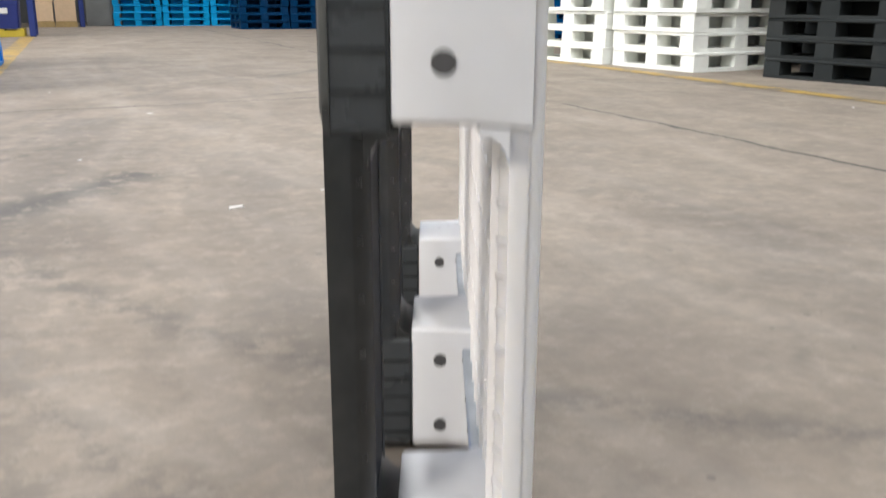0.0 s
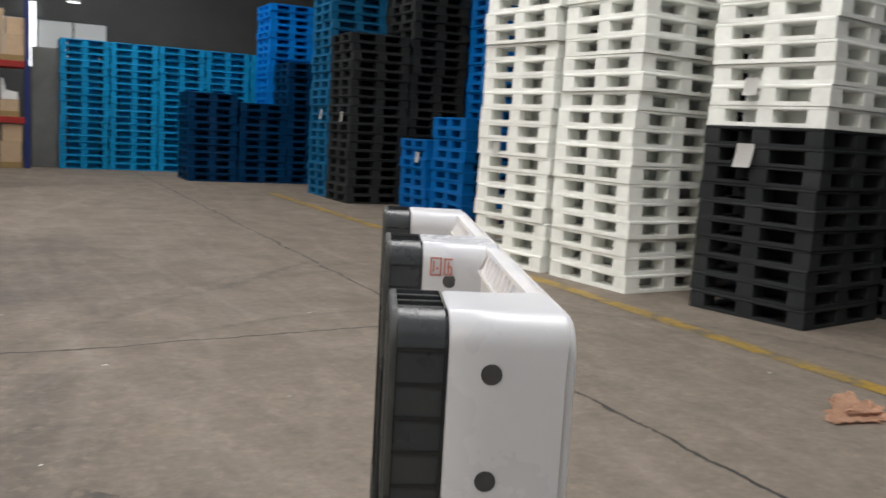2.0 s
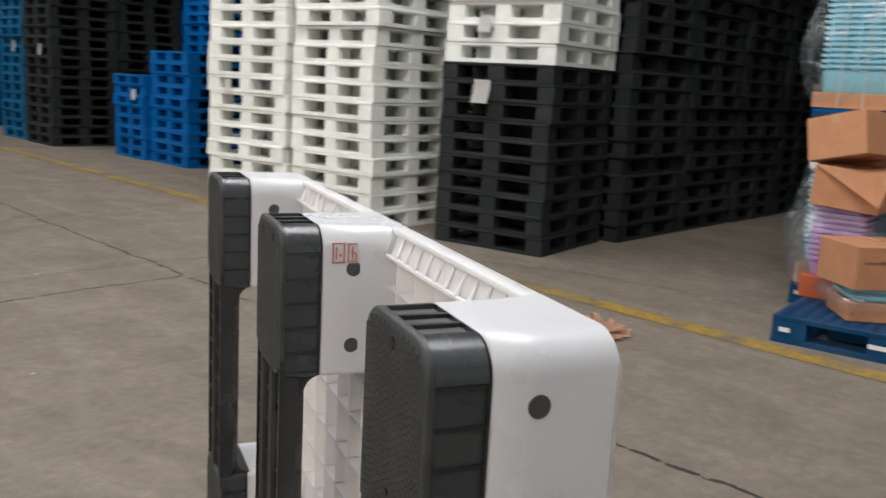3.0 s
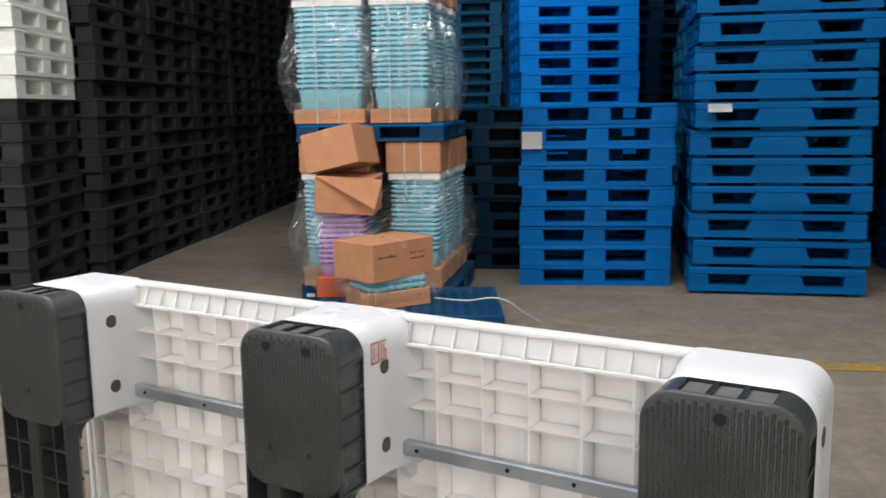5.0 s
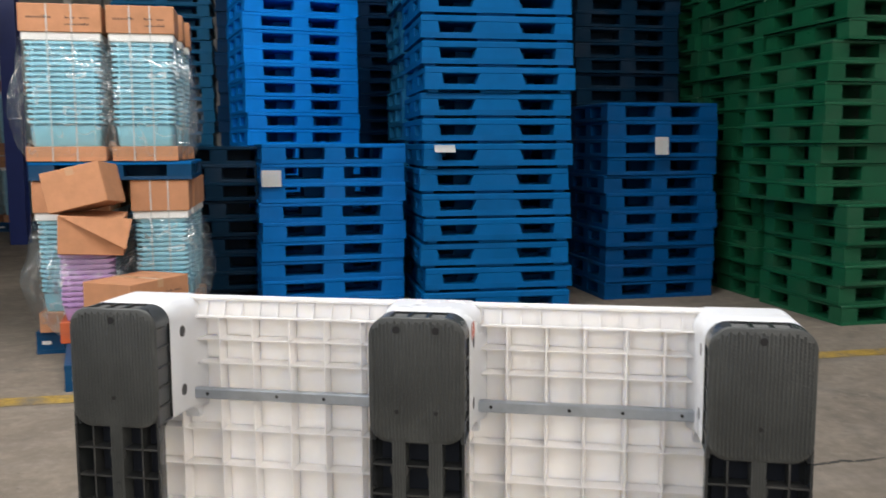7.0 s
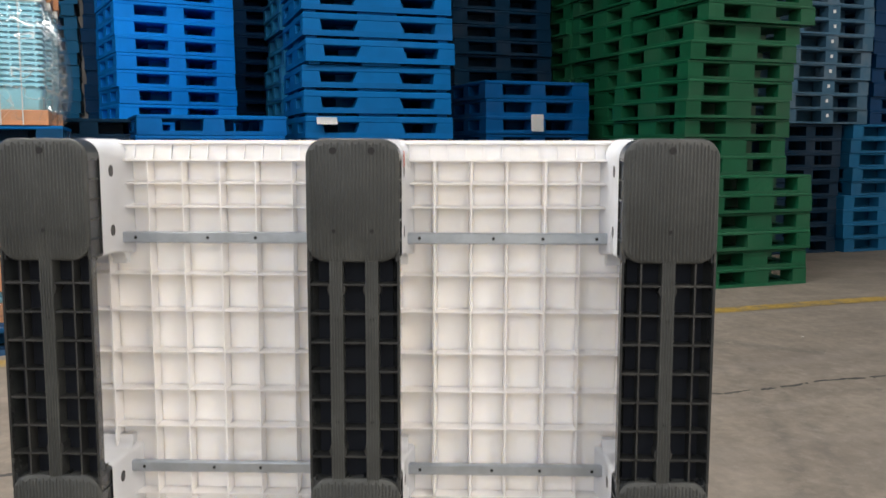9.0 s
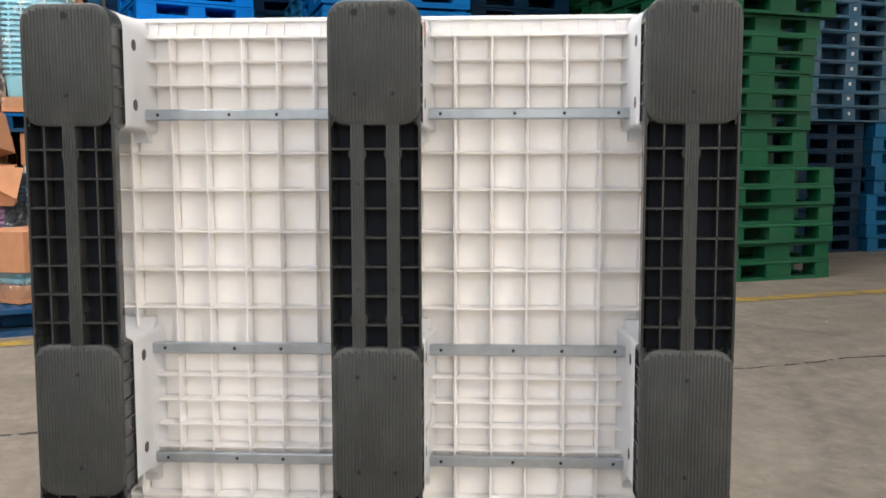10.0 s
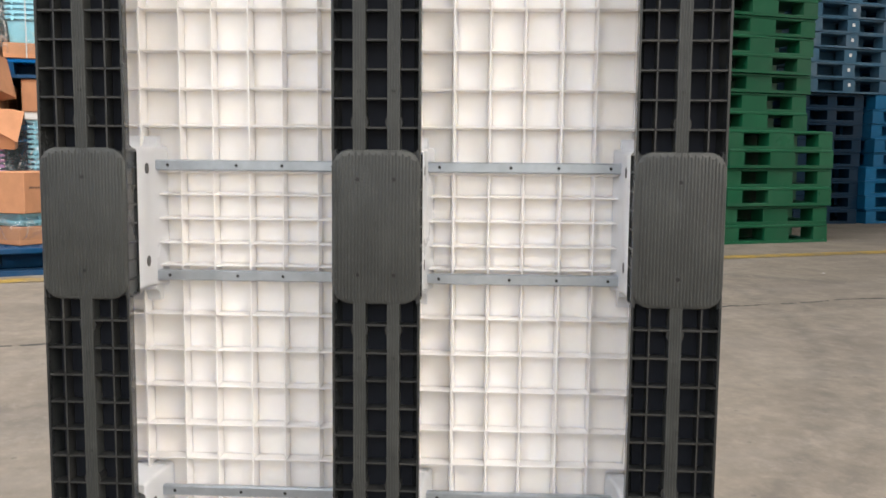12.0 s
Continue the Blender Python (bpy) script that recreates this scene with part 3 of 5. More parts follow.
    for side in (-1, 1):
        for k in range(-16, 17):
            y = k * 0.0285 + 0.0135
            if any(abs(y - c) < half + 0.004 for c in cols) or abs(y) > 0.47:
                continue
            b = bmesh.new()
            ze, zr = 0.601 + side * 0.597, 0.601 + side * (0.601 - edge_in)
            loft(b, [[(0.0215, y - 0.0012, ze), (0.035, y - 0.0022, ze), (0.035, y - 0.0022, zr), (0.0095, y - 0.0012, zr)],
                     [(0.0215, y + 0.0012, ze), (0.035, y + 0.0022, ze), (0.035, y + 0.0022, zr), (0.0095, y + 0.0012, zr)]])
            part("web", b, rib_plastic, hero_root)
        for k in range(0, 42):
            z = 0.030 + k * 0.0285
            if any(z0 - 0.004 < z < z1 + 0.004 for z0, z1 in rows_) or z > 1.17:
                continue
            b = bmesh.new()
            ye, yr = side * 0.504, side * 0.478
            loft(b, [[(0.0225, ye, z - 0.002), (0.035, ye, z - 0.0024), (0.035, yr, z - 0.0024), (0.0128, yr, z - 0.002)],
                     [(0.0225, ye, z + 0.002), (0.035, ye, z + 0.0024), (0.035, yr, z + 0.0024), (0.0128, yr, z + 0.002)]])
            part("web", b, rib_plastic, hero_root)

    # legs, feet, plugs
    plug_rows = {0: (1.156, 1.066), 1: (0.679, 0.531), 2: (0.131, 0.041)}
    screw_rows = {0: (1.187, 1.074), 1: (0.667, 0.525), 2: (0.110, 0.022)}
    for ci, cy in enumerate(cols):
        for ri, (z0, z1) in enumerate(rows_):
            zc_, hh = (z0 + z1) / 2, z1 - z0
            leg_lift, leg_rise = (0.008 if ri == 1 else 0.0), (0.015 if ri == 2 else 0.0)
            leg_mid, leg_high = zc_ + (leg_lift + leg_rise) / 2, hh - leg_lift + leg_rise
            body_r = ((0.028, 0.028, 0.006, 0.006), (0.006,) * 4, (0.006, 0.006, 0.028, 0.028))[ri]
            # the leg widens towards the deck on its inner sides
            inner_lo, inner_hi = float(ci != 2), float(ci != 0)
            under, over = float(ri != 2), float(ri != 0)

            def flared(x, grow):
                return outline(x, 0.0, body_r, cy + (inner_hi - inner_lo) * grow / 2, leg_mid + (over - under) * grow / 5,
                               2 * half + (inner_lo + inner_hi) * grow, leg_high + (under + over) * grow * 0.4)

            b = bmesh.new()
            loft(b, [outline(XF, 0.0025, body_r, cy, leg_mid, 2 * half, leg_high), flared(XF + 0.003, 0.0),
                     flared(-0.022, 0.0005), flared(-0.004, 0.002), flared(0.006, 0.0045), flared(0.016, 0.007), flared(0.025, 0.009), flared(XD + 0.0005, 0.012)])
            leg = part("leg", b, white_plastic, hero_root, "smooth white plastic leg", smooth=True)
            for z in plug_rows[ri]:
                for side in (-1, 1):
                    b = bmesh.new()
                    y = cy + side * (half + 0.0008)
                    disc(b, (-0.026, y - (0.0012 if side > 0 else 0.0), z), "y", 0.0088, 0.0012)
                    part("plug", b, plug_plastic, leg, "round grey screw plug")
            # foot: tread plate, recessed middle with fins, flange
            b = bmesh.new()
            loft(b, [outline(X0, 0.002, 0.028, cy, zc_, 2 * half, hh), outline(X0 + 0.001, 0.0008, 0.028, cy, zc_, 2 * half, hh), outline(X0 + 0.002, 0.0, 0.028, cy, zc_, 2 * half, hh), outline(X0 + 0.0065, 0.0, 0.028, cy, zc_, 2 * half, hh)])
            foot = part("foot", b, tread_plastic, hero_root, "dark grey plastic foot with a ribbed tread", smooth=True)
            b = bmesh.new()
            loft(b, [outline(X0 + 0.0067, 0.0, body_r, cy, zc_, 2 * half, hh, (0.0016, 0.006)), outline(XF - 0.003, 0.0, body_r, cy, zc_, 2 * half, hh, (0.0034, 0.006))])
            part("core", b, panel_plastic, foot, smooth=True)
            b = bmesh.new()
            loft(b, [outline(XF - 0.003, 0.0, body_r, cy, zc_, 2 * half, hh), outline(XF - 0.0005, 0.0008, body_r, cy, zc_, 2 * half, hh)])
            part("flange", b, foot_plastic, foot, smooth=True)
            for za in (z1 - 0.0058, z0 + 0.0036):
                b = bmesh.new()
                box(b, X0 + 0.0072, XF - 0.0034, cy - half + 0.029, cy + half - 0.029, za, za + 0.0022)
                part("insert", b, slot_grey, foot, "grey plastic floor of the slots")
            span = hh - 0.056
            fins = 5 if hh < 0.2 else 7
            for k in range(fins):
                z = z0 + 0.030 + (span - 0.004) * k / (fins - 1)
                for side in (-1, 1):
                    b = bmesh.new()
                    ya, yb = sorted((cy + side * (half - 0.0085), cy + side * (half - 0.0002)))
                    box(b, X0 + 0.006, XF - 0.0025, ya, yb, z - 0.0013, z + 0.0013)
                    part("fin", b, foot_plastic, foot)
            for k in (1, 2):
                y = cy - half + 0.028 + (2 * half - 0.056) * k / 3
                for za, zb in ((z1 - 0.0135, z1 - 0.0004), (z0 + 0.0004, z0 + 0.0135)):
                    b = bmesh.new()
                    box(b, X0 + 0.006, XF - 0.0025, y - 0.0022, y + 0.0022, za, zb)
                    part("fin", b, foot_plastic, foot)
            # tread: fine upright ridges, cut short at the rounded corners
            b = bmesh.new()
            ridge = 25
            for k in range(ridge):
                y = -half + 0.006 + (2 * half - 0.012) * k / (ridge - 1)
                reach = hh / 2 - 0.004
                over = abs(y) - (half - 0.028)
                if over > 0:
                    reach = hh / 2 - 0.028 + math.sqrt(max(0.028 ** 2 - over ** 2, 0)) - 0.005
                pieces = int(2 * reach / 0.0056)
                for j in range(pieces):
                    stagger = 0.35 if k % 2 else 0.0
                    za, zb = -reach + 2 * reach * (j + stagger) / pieces, -reach + 2 * reach * (j + stagger + 0.80) / pieces
                    if zb > reach:
                        continue
                    sh = 0.00018 * (1 if j % 2 else -1)
                    q = [(X0 + 0.0001, y - 0.0017 + sh), (X0 - 0.0011, y - 0.0008 + sh), (X0 - 0.0011, y + 0.0008 + sh), (X0 + 0.0001, y + 0.0017 + sh)]
                    ra = [b.verts.new((p, cy + r, zc_ + za)) for p, r in q]
                    rb = [b.verts.new((p, cy + r, zc_ + zb)) for p, r in q]
                    for i in range(3):
                        b.faces.new((ra[i], ra[i + 1], rb[i + 1], rb[i]))
                    b.faces.new(ra)
                    b.faces.new(rb)
            tread = part("tread", b, tread_plastic, foot, "ribbed anti-slip tread")
            tread["kind"] = "stuff"
            for z in screw_rows[ri]:
                for dy in ((0.0,) if ci != 1 else (0.027, -0.027)):
                    b = bmesh.new()
                    disc(b, (X0 - 0.0018, cy + dy, z), "x", 0.0052 if z > 1.15 else 0.0030, 0.0014)
                    part("screw", b, screw_steel, foot)
        # runner between the feet: open cells, centre strips
        for z0, z1 in ((0.711, 1.030), (0.159, 0.481)):
            b = bmesh.new()
            # Backing plate: the cells' inner shade is put into its colour.
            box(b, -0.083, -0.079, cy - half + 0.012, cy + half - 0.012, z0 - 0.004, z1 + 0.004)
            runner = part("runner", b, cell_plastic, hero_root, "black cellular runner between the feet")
            for side in (-1, 1):
                b = bmesh.new()
                prof = [(cy + side * (half - off), x) for off, x in ((0.0, X0 + 0.0015), (0.0, X0 + 0.019), (0.0016, X0 + 0.0215), (0.011, -0.0785), (0.013, -0.0770), (0.015, -0.0785), (0.0045, X0 + 0.0190), (0.0035, X0 + 0.0015))]
                loft(b, [[(x, y, z0 - 0.002) for y, x in prof], [(x, y, z1 + 0.002) for y, x in prof]])
                part("side_wall", b, foot_plastic, runner, smooth=True)
                b = bmesh.new()
                ya, yb = sorted((cy + side * (half - 0.0035), cy + side * (half - 0.0003)))
                for za, zb in ((z1 + 0.002, z1 + 0.021), (z0 - 0.021, z0 - 0.002)):
                    box(b, X0 + 0.0015, X0 + 0.0064, ya, yb, za, zb)
                part("wall_tip", b, black_plastic, runner)["kind"] = "stuff"
            strips = (0.0,) if ci != 1 else (0.025, -0.026)
            for sy in strips:
                b = bmesh.new()
                box(b, X0 + 0.001, -0.0832, cy + sy - 0.0095, cy + sy + 0.0095, z0 - 0.004, z1 + 0.004, 0.001)
                part("strip", b, tread_plastic, runner)
                b = bmesh.new()
                for k in range(5):
                    yr = cy + sy - 0.008 + 0.004 * k
                    box(b, X0 - 0.0004, X0 + 0.0012, yr - 0.0009, yr + 0.0009, z0 - 0.004, z1 + 0.004)
                part("tread", b, tread_plastic, runner, "ribbed anti-slip tread")["kind"] = "stuff"
                for zz in (z0 + 0.040, z1 - 0.040):
                    b = bmesh.new()
                    disc(b, (X0 + 0.003, cy + sy, zz), "x", 0.013, 0.024, 12)
                    part("boss", b, black_plastic, runner)
                for zz in (z0 + 0.085, z1 - 0.083):
                    b = bmesh.new()
                    disc(b, (X0 + 0.0004, cy + sy, zz), "x", 0.0028, 0.001, 10)
                    part("screw", b, screw_steel, runner)
            for y in ((0.038, -0.038) if ci != 1 else ()):
                b = bmesh.new()
                box(b, X0 + 0.0035, -0.083, cy + y - 0.0012, cy + y + 0.0012, z0 - 0.004, z1 + 0.004)
                part("cell_wall", b, black_plastic, runner)
            for k in range(7):
                z = z0 + 0.032 + k * (z1 - z0 - 0.065) / 6
                b = bmesh.new()
                box(b, X0 + 0.0035, -0.083, cy - half + 0.003, cy + half - 0.003, z - 0.0013, z + 0.0013)
                part("cell_wall", b, black_plastic, runner)
            # rounded inner corners of the fork windows
            for zz, zs in ((z1, -1), (z0, 1)):
                rad = 0.022
                arc = [(-0.079 + rad - rad * math.cos(radians(a)), zz + zs * (rad - rad * math.sin(radians(a)))) for a in range(0, 91, 15)]
                prof = [(-0.082, zz + zs * rad)] + arc + [(-0.079 + rad, zz - zs * 0.006), (-0.082, zz - zs * 0.006)]
                b = bmesh.new()
                loft(b, [[(p, cy - half + 0.008, q) for p, q in prof], [(p, cy + half - 0.008, q) for p, q in prof]])
                part("fillet", b, black_plastic, runner, smooth=True)
                rad = 0.020
                arc = [(0.019 - rad + rad * math.cos(radians(a)), zz + zs * (rad - rad * math.sin(radians(a)))) for a in range(0, 91, 15)]
                prof = [(0.033, zz + zs * rad)] + arc + [(0.019 - rad, zz - zs * 0.006), (0.033, zz - zs * 0.006)]
                b = bmesh.new()
                lo, hi = cy - half + (0.003 if ci == 2 else -0.002), cy + half - (0.003 if ci == 0 else -0.002)
                loft(b, [[(p, lo, q) for p, q in prof], [(p, hi, q) for p, q in prof]])
                part("fillet", b, white_plastic, hero_root, smooth=True)

    # steel bars across the deck
    for z in (1.0525, 0.6845, 0.505, 0.140):
        for ya, yb in ((0.066, 0.375), (-0.377, -0.066)):
            b = bmesh.new()
            ym = (ya + yb) / 2
            box(b, 0.002, 0.014, ya - ym, yb - ym, -0.0085, 0.0085, 0.002)
            bar = part("reinforcing_bar", b, bar_steel, hero_root, "bluish-grey steel reinforcing bar", m=pose(0, ym, z))
            for y in (ya - ym + 0.018, ya - ym + 0.10, 0.02, yb - ym - 0.022):
                b = bmesh.new()
                disc(b, (0.0014, y, 0), "x", 0.0026, 0.001, 10)
                part("rivet", b, screw_steel, bar)

    # red stamp on the middle leg
    b = bmesh.new()
    y = -half - 0.0012
    box(b, -0.052, -0.022, y, y + 0.0006, 1.163, 1.187)
    stamp = part("sticker", b, white_plastic, hero_root, "small white sticker with red marks")
    b = bmesh.new()
    for xa, xb, za, zb in ((-0.052, -0.037, 1.185, 1.187), (-0.052, -0.050, 1.163, 1.187), (-0.039, -0.037, 1.163, 1.187), (-0.052, -0.037, 1.163, 1.165),
                           (-0.048, -0.046, 1.168, 1.182), (-0.044, -0.041, 1.171, 1.174), (-0.034, -0.032, 1.164, 1.186), (-0.034, -0.023, 1.184, 1.186), (-0.034, -0.023, 1.164, 1.166),
                           (-0.030, -0.024, 1.174, 1.176), (-0.025, -0.023, 1.166, 1.174), (-0.029, -0.027, 1.167, 1.182)):
        box(b, xa, xb, y - 0.0005, y - 0.0001, za, zb)
    part("stamp_mark", b, red_ink, stamp)
    return hero_root


hero()


# ---- stacked pallets ----
mesh_cache = {}


def grid_plate(b, xs, ys, z0, z1):
    """One plate in the plane, with openings between the odd lines of xs and of ys."""
    verts = {}

    def at(i, j, k):
        if (i, j, k) not in verts:
            verts[i, j, k] = b.verts.new((xs[i], ys[j], (z0, z1)[k]))
        return verts[i, j, k]

    def solid(i, j):
        return 0 <= i < len(xs) - 1 and 0 <= j < len(ys) - 1 and not (i % 2 and j % 2)

    for i in range(len(xs) - 1):
        for j in range(len(ys) - 1):
            if not solid(i, j):
                continue
            b.faces.new((at(i, j, 1), at(i + 1, j, 1), at(i + 1, j + 1, 1), at(i, j + 1, 1)))
            b.faces.new((at(i, j, 0), at(i, j + 1, 0), at(i + 1, j + 1, 0), at(i + 1, j, 0)))
            for di, dj, p, q in ((-1, 0, (i, j + 1), (i, j)), (1, 0, (i + 1, j), (i + 1, j + 1)), (0, -1, (i, j), (i + 1, j)), (0, 1, (i + 1, j + 1), (i, j + 1))):
                if not solid(i + di, j + dj):
                    b.faces.new((at(*p, 0), at(*q, 0), at(*q, 1), at(*p, 1)))


def pallet_parts(sx, sy, h, style):
    """Meshes of a pallet about its base centre: top deck, bottom deck, and its blocks with their places."""
    key = (round(sx, 3), round(sy, 3), round(h, 3), style[0])
    if key in mesh_cache:
        return mesh_cache[key]
    name, edge, mid, top_t, bot_t, taper, gap, mat = style
    top_t, bot_t, gap = top_t * h, bot_t * h, gap * h
    b = bmesh.new()
    box(b, -sx / 2, sx / 2, -sy / 2, sy / 2, h - top_t, h - 0.001, 0.008)
    top = mesh_of("top_deck", b, mat)
    b = bmesh.new()
    ex, ey, mx, my = edge * sx, edge * sy, mid * sx, mid * sy
    z0, z1 = gap, gap + bot_t
    cuts_y = [(-sy / 2, -sy / 2 + ey), (-my / 2, my / 2), (sy / 2 - ey, sy / 2)]
    cuts_x = [(-sx / 2, -sx / 2 + ex), (-mx / 2, mx / 2), (sx / 2 - ex, sx / 2)]
    grid_plate(b, [c for cut in cuts_x for c in cut], [c for cut in cuts_y for c in cut], z0, z1)
    bottom = mesh_of("bottom_deck", b, mat)
    blocks = []
    if gap:
        for ya, yb in cuts_y:
            for xa, xb in cuts_x:
                b = bmesh.new()
                box(b, xa + 0.03, xb - 0.03, ya + 0.03, yb - 0.03, 0.0, z0 + 0.004, 0.004)
                blocks.append(mesh_of("foot", b, mat))
    for ya, yb in cuts_y:
        for xa, xb in cuts_x:
            b = bmesh.new()
            cx, cy, hx, hy = (xa + xb) / 2, (ya + yb) / 2, (xb - xa) / 2 - 0.002, (yb - ya) / 2 - 0.002
            t0, t1 = 1.0 + taper, 1.0 - taper
            sec = []
            for z, f in ((z1 - 0.003, t0), (h - top_t + 0.003, t1)):
                x_lo, x_hi, y_lo, y_hi = cx - hx * f, cx + hx * f, cy - hy * f, cy + hy * f
                x_lo, x_hi = max(x_lo, -sx / 2 + 0.002), min(x_hi, sx / 2 - 0.002)
                y_lo, y_hi = max(y_lo, -sy / 2 + 0.002), min(y_hi, sy / 2 - 0.002)
                if ya < -sy / 2 + 0.001:
                    y_lo = -sy / 2 + 0.002
                if yb > sy / 2 - 0.001:
                    y_hi = sy / 2 - 0.002
                if xa < -sx / 2 + 0.001:
                    x_lo = -sx / 2 + 0.002
                if xb > sx / 2 - 0.001:
                    x_hi = sx / 2 - 0.002
                sec.append([(x_lo, y_lo, z), (x_hi, y_lo, z), (x_hi, y_hi, z), (x_lo, y_hi, z)])
            loft(b, sec)
            blocks.append(mesh_of("block", b, mat))
    b = bmesh.new()
    inner = 0.18 if name in ("black", "green", "footed", "blue", "shade", "bright") else 0.07
    deep_x, deep_y = edge * sx + inner, edge * sy + inner
    box(b, -sx / 2 + deep_x, sx / 2 - deep_x, -sy / 2 + deep_y, sy / 2 - deep_y, z1 - 0.002, h - top_t + 0.002)
    blocks.append(mesh_of("core", b, mat))
    mesh_cache[key] = (top, bottom, blocks)
    return mesh_cache[key]


def joined(sx, sy, h, style):
    key = ("one", round(sx, 3), round(sy, 3), round(h, 3), style[0])
    if key not in mesh_cache:
        top, bottom, blocks = pallet_parts(sx, sy, h, style)
        b = bmesh.new()
        for me in (top, bottom, *blocks):
            b.from_mesh(me)
        mesh_cache[key] = mesh_of("plastic_pallet", b, style[7])
    return mesh_cache[key]


STYLES = {}


def style(name, edge, mid, top_t, bot_t, taper, gap, mat):
    STYLES[name] = (name, edge, mid, top_t, bot_t, taper, gap, mat)


style("blue", 0.165, 0.145, 0.22, 0.20, 0.04, 0.0, blue_plastic)
style("bright", 0.165, 0.145, 0.24, 0.20, 0.03, 0.0, bright_blue)
style("footed", 0.12, 0.31, 0.26, 0.22, 0.09, 0.12, footed_blue)
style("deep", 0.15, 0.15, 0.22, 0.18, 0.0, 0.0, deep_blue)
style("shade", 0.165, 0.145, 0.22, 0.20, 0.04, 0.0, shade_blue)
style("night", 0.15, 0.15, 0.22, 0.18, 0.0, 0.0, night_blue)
style("navy", 0.16, 0.15, 0.20, 0.18, 0.03, 0.0, navy_plastic)
style("teal", 0.13, 0.13, 0.18, 0.16, 0.0, 0.0, teal_plastic)
style("cyan", 0.13, 0.13, 0.18, 0.16, 0.0, 0.0, cyan_plastic)
style("slate", 0.13, 0.15, 0.14, 0.12, 0.0, 0.0, slate_blue)
style("green", 0.14, 0.24, 0.18, 0.16, 0.0, 0.0, green_plastic)
style("white", 0.155, 0.14, 0.20, 0.20, 0.03, 0.0, white_stack)
style("black", 0.14, 0.15, 0.18, 0.16, 0.03, 0.0, black_stack)
NAMES = {"blue": "blue_pallet", "bright": "bright_blue_pallet", "footed": "footed_pallet", "deep": "dark_blue_pallet", "shade": "dull_blue_pallet", "night": "navy_pallet", "navy": "navy_pallet",
         "teal": "teal_pallet", "cyan": "cyan_pallet", "slate": "grey_blue_pallet", "green": "green_pallet", "white": "white_pallet", "black": "black_pallet"}
WORDS = {"blue": "mid-blue", "bright": "bright blue", "footed": "blue footed", "deep": "dark blue", "shade": "dull blue", "night": "very dark navy", "navy": "dusty navy-blue", "teal": "teal-blue", "cyan": "cyan-blue",
         "slate": "greyish-blue", "green": "dark green", "white": "white", "black": "black"}


def stack(u0, v0, su, sv, count, h, kind_, z=0.0, wander=0.02, parts=False, turn=0.0, note="", lean=0.0):
    """Pallets piled on one another: u0 and v0 are the pile's corner nearest the aisle and the camera."""
    st = STYLES[kind_]
    rnd = random.Random(int(u0 * 131 + v0 * 977 + count * 13 + z * 37))
    first = None
    for k in range(count):
        m = W(u0 + su / 2 + rnd.uniform(-wander, wander), v0 + sv / 2 + lean * k + rnd.uniform(-wander, wander) * 1.3, z + k * h, turn + rnd.uniform(-0.8, 0.8))
        label = WORDS[kind_] + " plastic pallet in a tall stack" + (" " + note if note else "")
        group = WORDS[kind_] + " pallet stack"
        if not parts:
            one = thing(NAMES[kind_], joined(su, sv, h, st), None, m, label, "pallet", group)
            if kind_ == "slate":
                b = bmesh.new()
                box(b, -su / 2 - 0.002, -su / 2 + 0.001, -0.017, 0.017, h * 0.44, h * 0.66)
                part("tag", b, paper, one, "small white tag")
        elif first is None:
            first = root(NAMES[kind_], m, label, "pallet", group)
            top, bottom, blocks = pallet_parts(su, sv, h, st)
            part("top_deck", top, None, first)
            part("bottom_deck", bottom, None, first)
            for me in blocks:
                part(me.name.split(".")[0], me, None, first)
        else:
            copy_thing(first, m)


# right-hand row, beyond the yellow line
stack(2.19, -0.875, 1.1, 1.20, 9, 0.161, "blue", parts=True, wander=0.012, turn=2.5)
stack(3.80, -0.63, 1.05, 1.14, 24, 0.160, "bright", wander=0.008, turn=10)
# Dark stacks added to close off the unlit background behind the row.
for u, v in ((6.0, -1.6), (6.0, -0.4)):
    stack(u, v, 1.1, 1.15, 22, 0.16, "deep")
# Added dark stack that fills the unlit gap beside the baskets.
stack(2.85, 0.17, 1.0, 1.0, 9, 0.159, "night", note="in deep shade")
stack(6.5, 0.83, 1.1, 1.18, 26, 0.145, "teal", wander=0.015)
stack(1.91, -2.29, 1.15, 1.27, 17, 0.2065, "footed", parts=True, wander=0.022, turn=-2.5)
stack(3.40, -2.30, 1.0, 1.2, 20, 0.165, "teal")
# Built like the mid-blue pallets, in the colour darkened for shade.
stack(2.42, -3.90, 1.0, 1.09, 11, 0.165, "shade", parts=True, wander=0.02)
# Coloured near black to carry the shade behind the front stack.
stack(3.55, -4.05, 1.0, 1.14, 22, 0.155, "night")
stack(0.88, -5.26, 1.15, 1.08, 6, 0.160, "green", parts=True, wander=0.02)
stack(1.00, -5.06, 1.15, 1.08, 8, 0.160, "green", z=0.96, parts=True, wander=0.025, lean=-0.012)
stack(0.95, -5.27, 1.15, 1.10, 6, 0.160, "green", z=2.24, parts=True, wander=0.025)
stack(2.15, -5.25, 1.15, 1.08, 24, 0.160, "green", wander=0.03)
stack(3.35, -5.25, 1.15, 1.08, 24, 0.160, "green", wander=0.03)
# Its near-black colour carries the unlit side at the row end.
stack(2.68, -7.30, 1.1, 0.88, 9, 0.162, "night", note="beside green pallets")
stack(2.62, -7.60, 1.1, 1.15, 13, 0.162, "slate", z=1.46)
stack(2.62, -8.52, 1.1, 1.18, 4, 0.162, "teal", note="by the row end")
stack(2.64, -8.62, 1.1, 1.18, 5, 0.162, "teal", z=0.648, note="by the row end")
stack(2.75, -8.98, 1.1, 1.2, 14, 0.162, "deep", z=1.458)

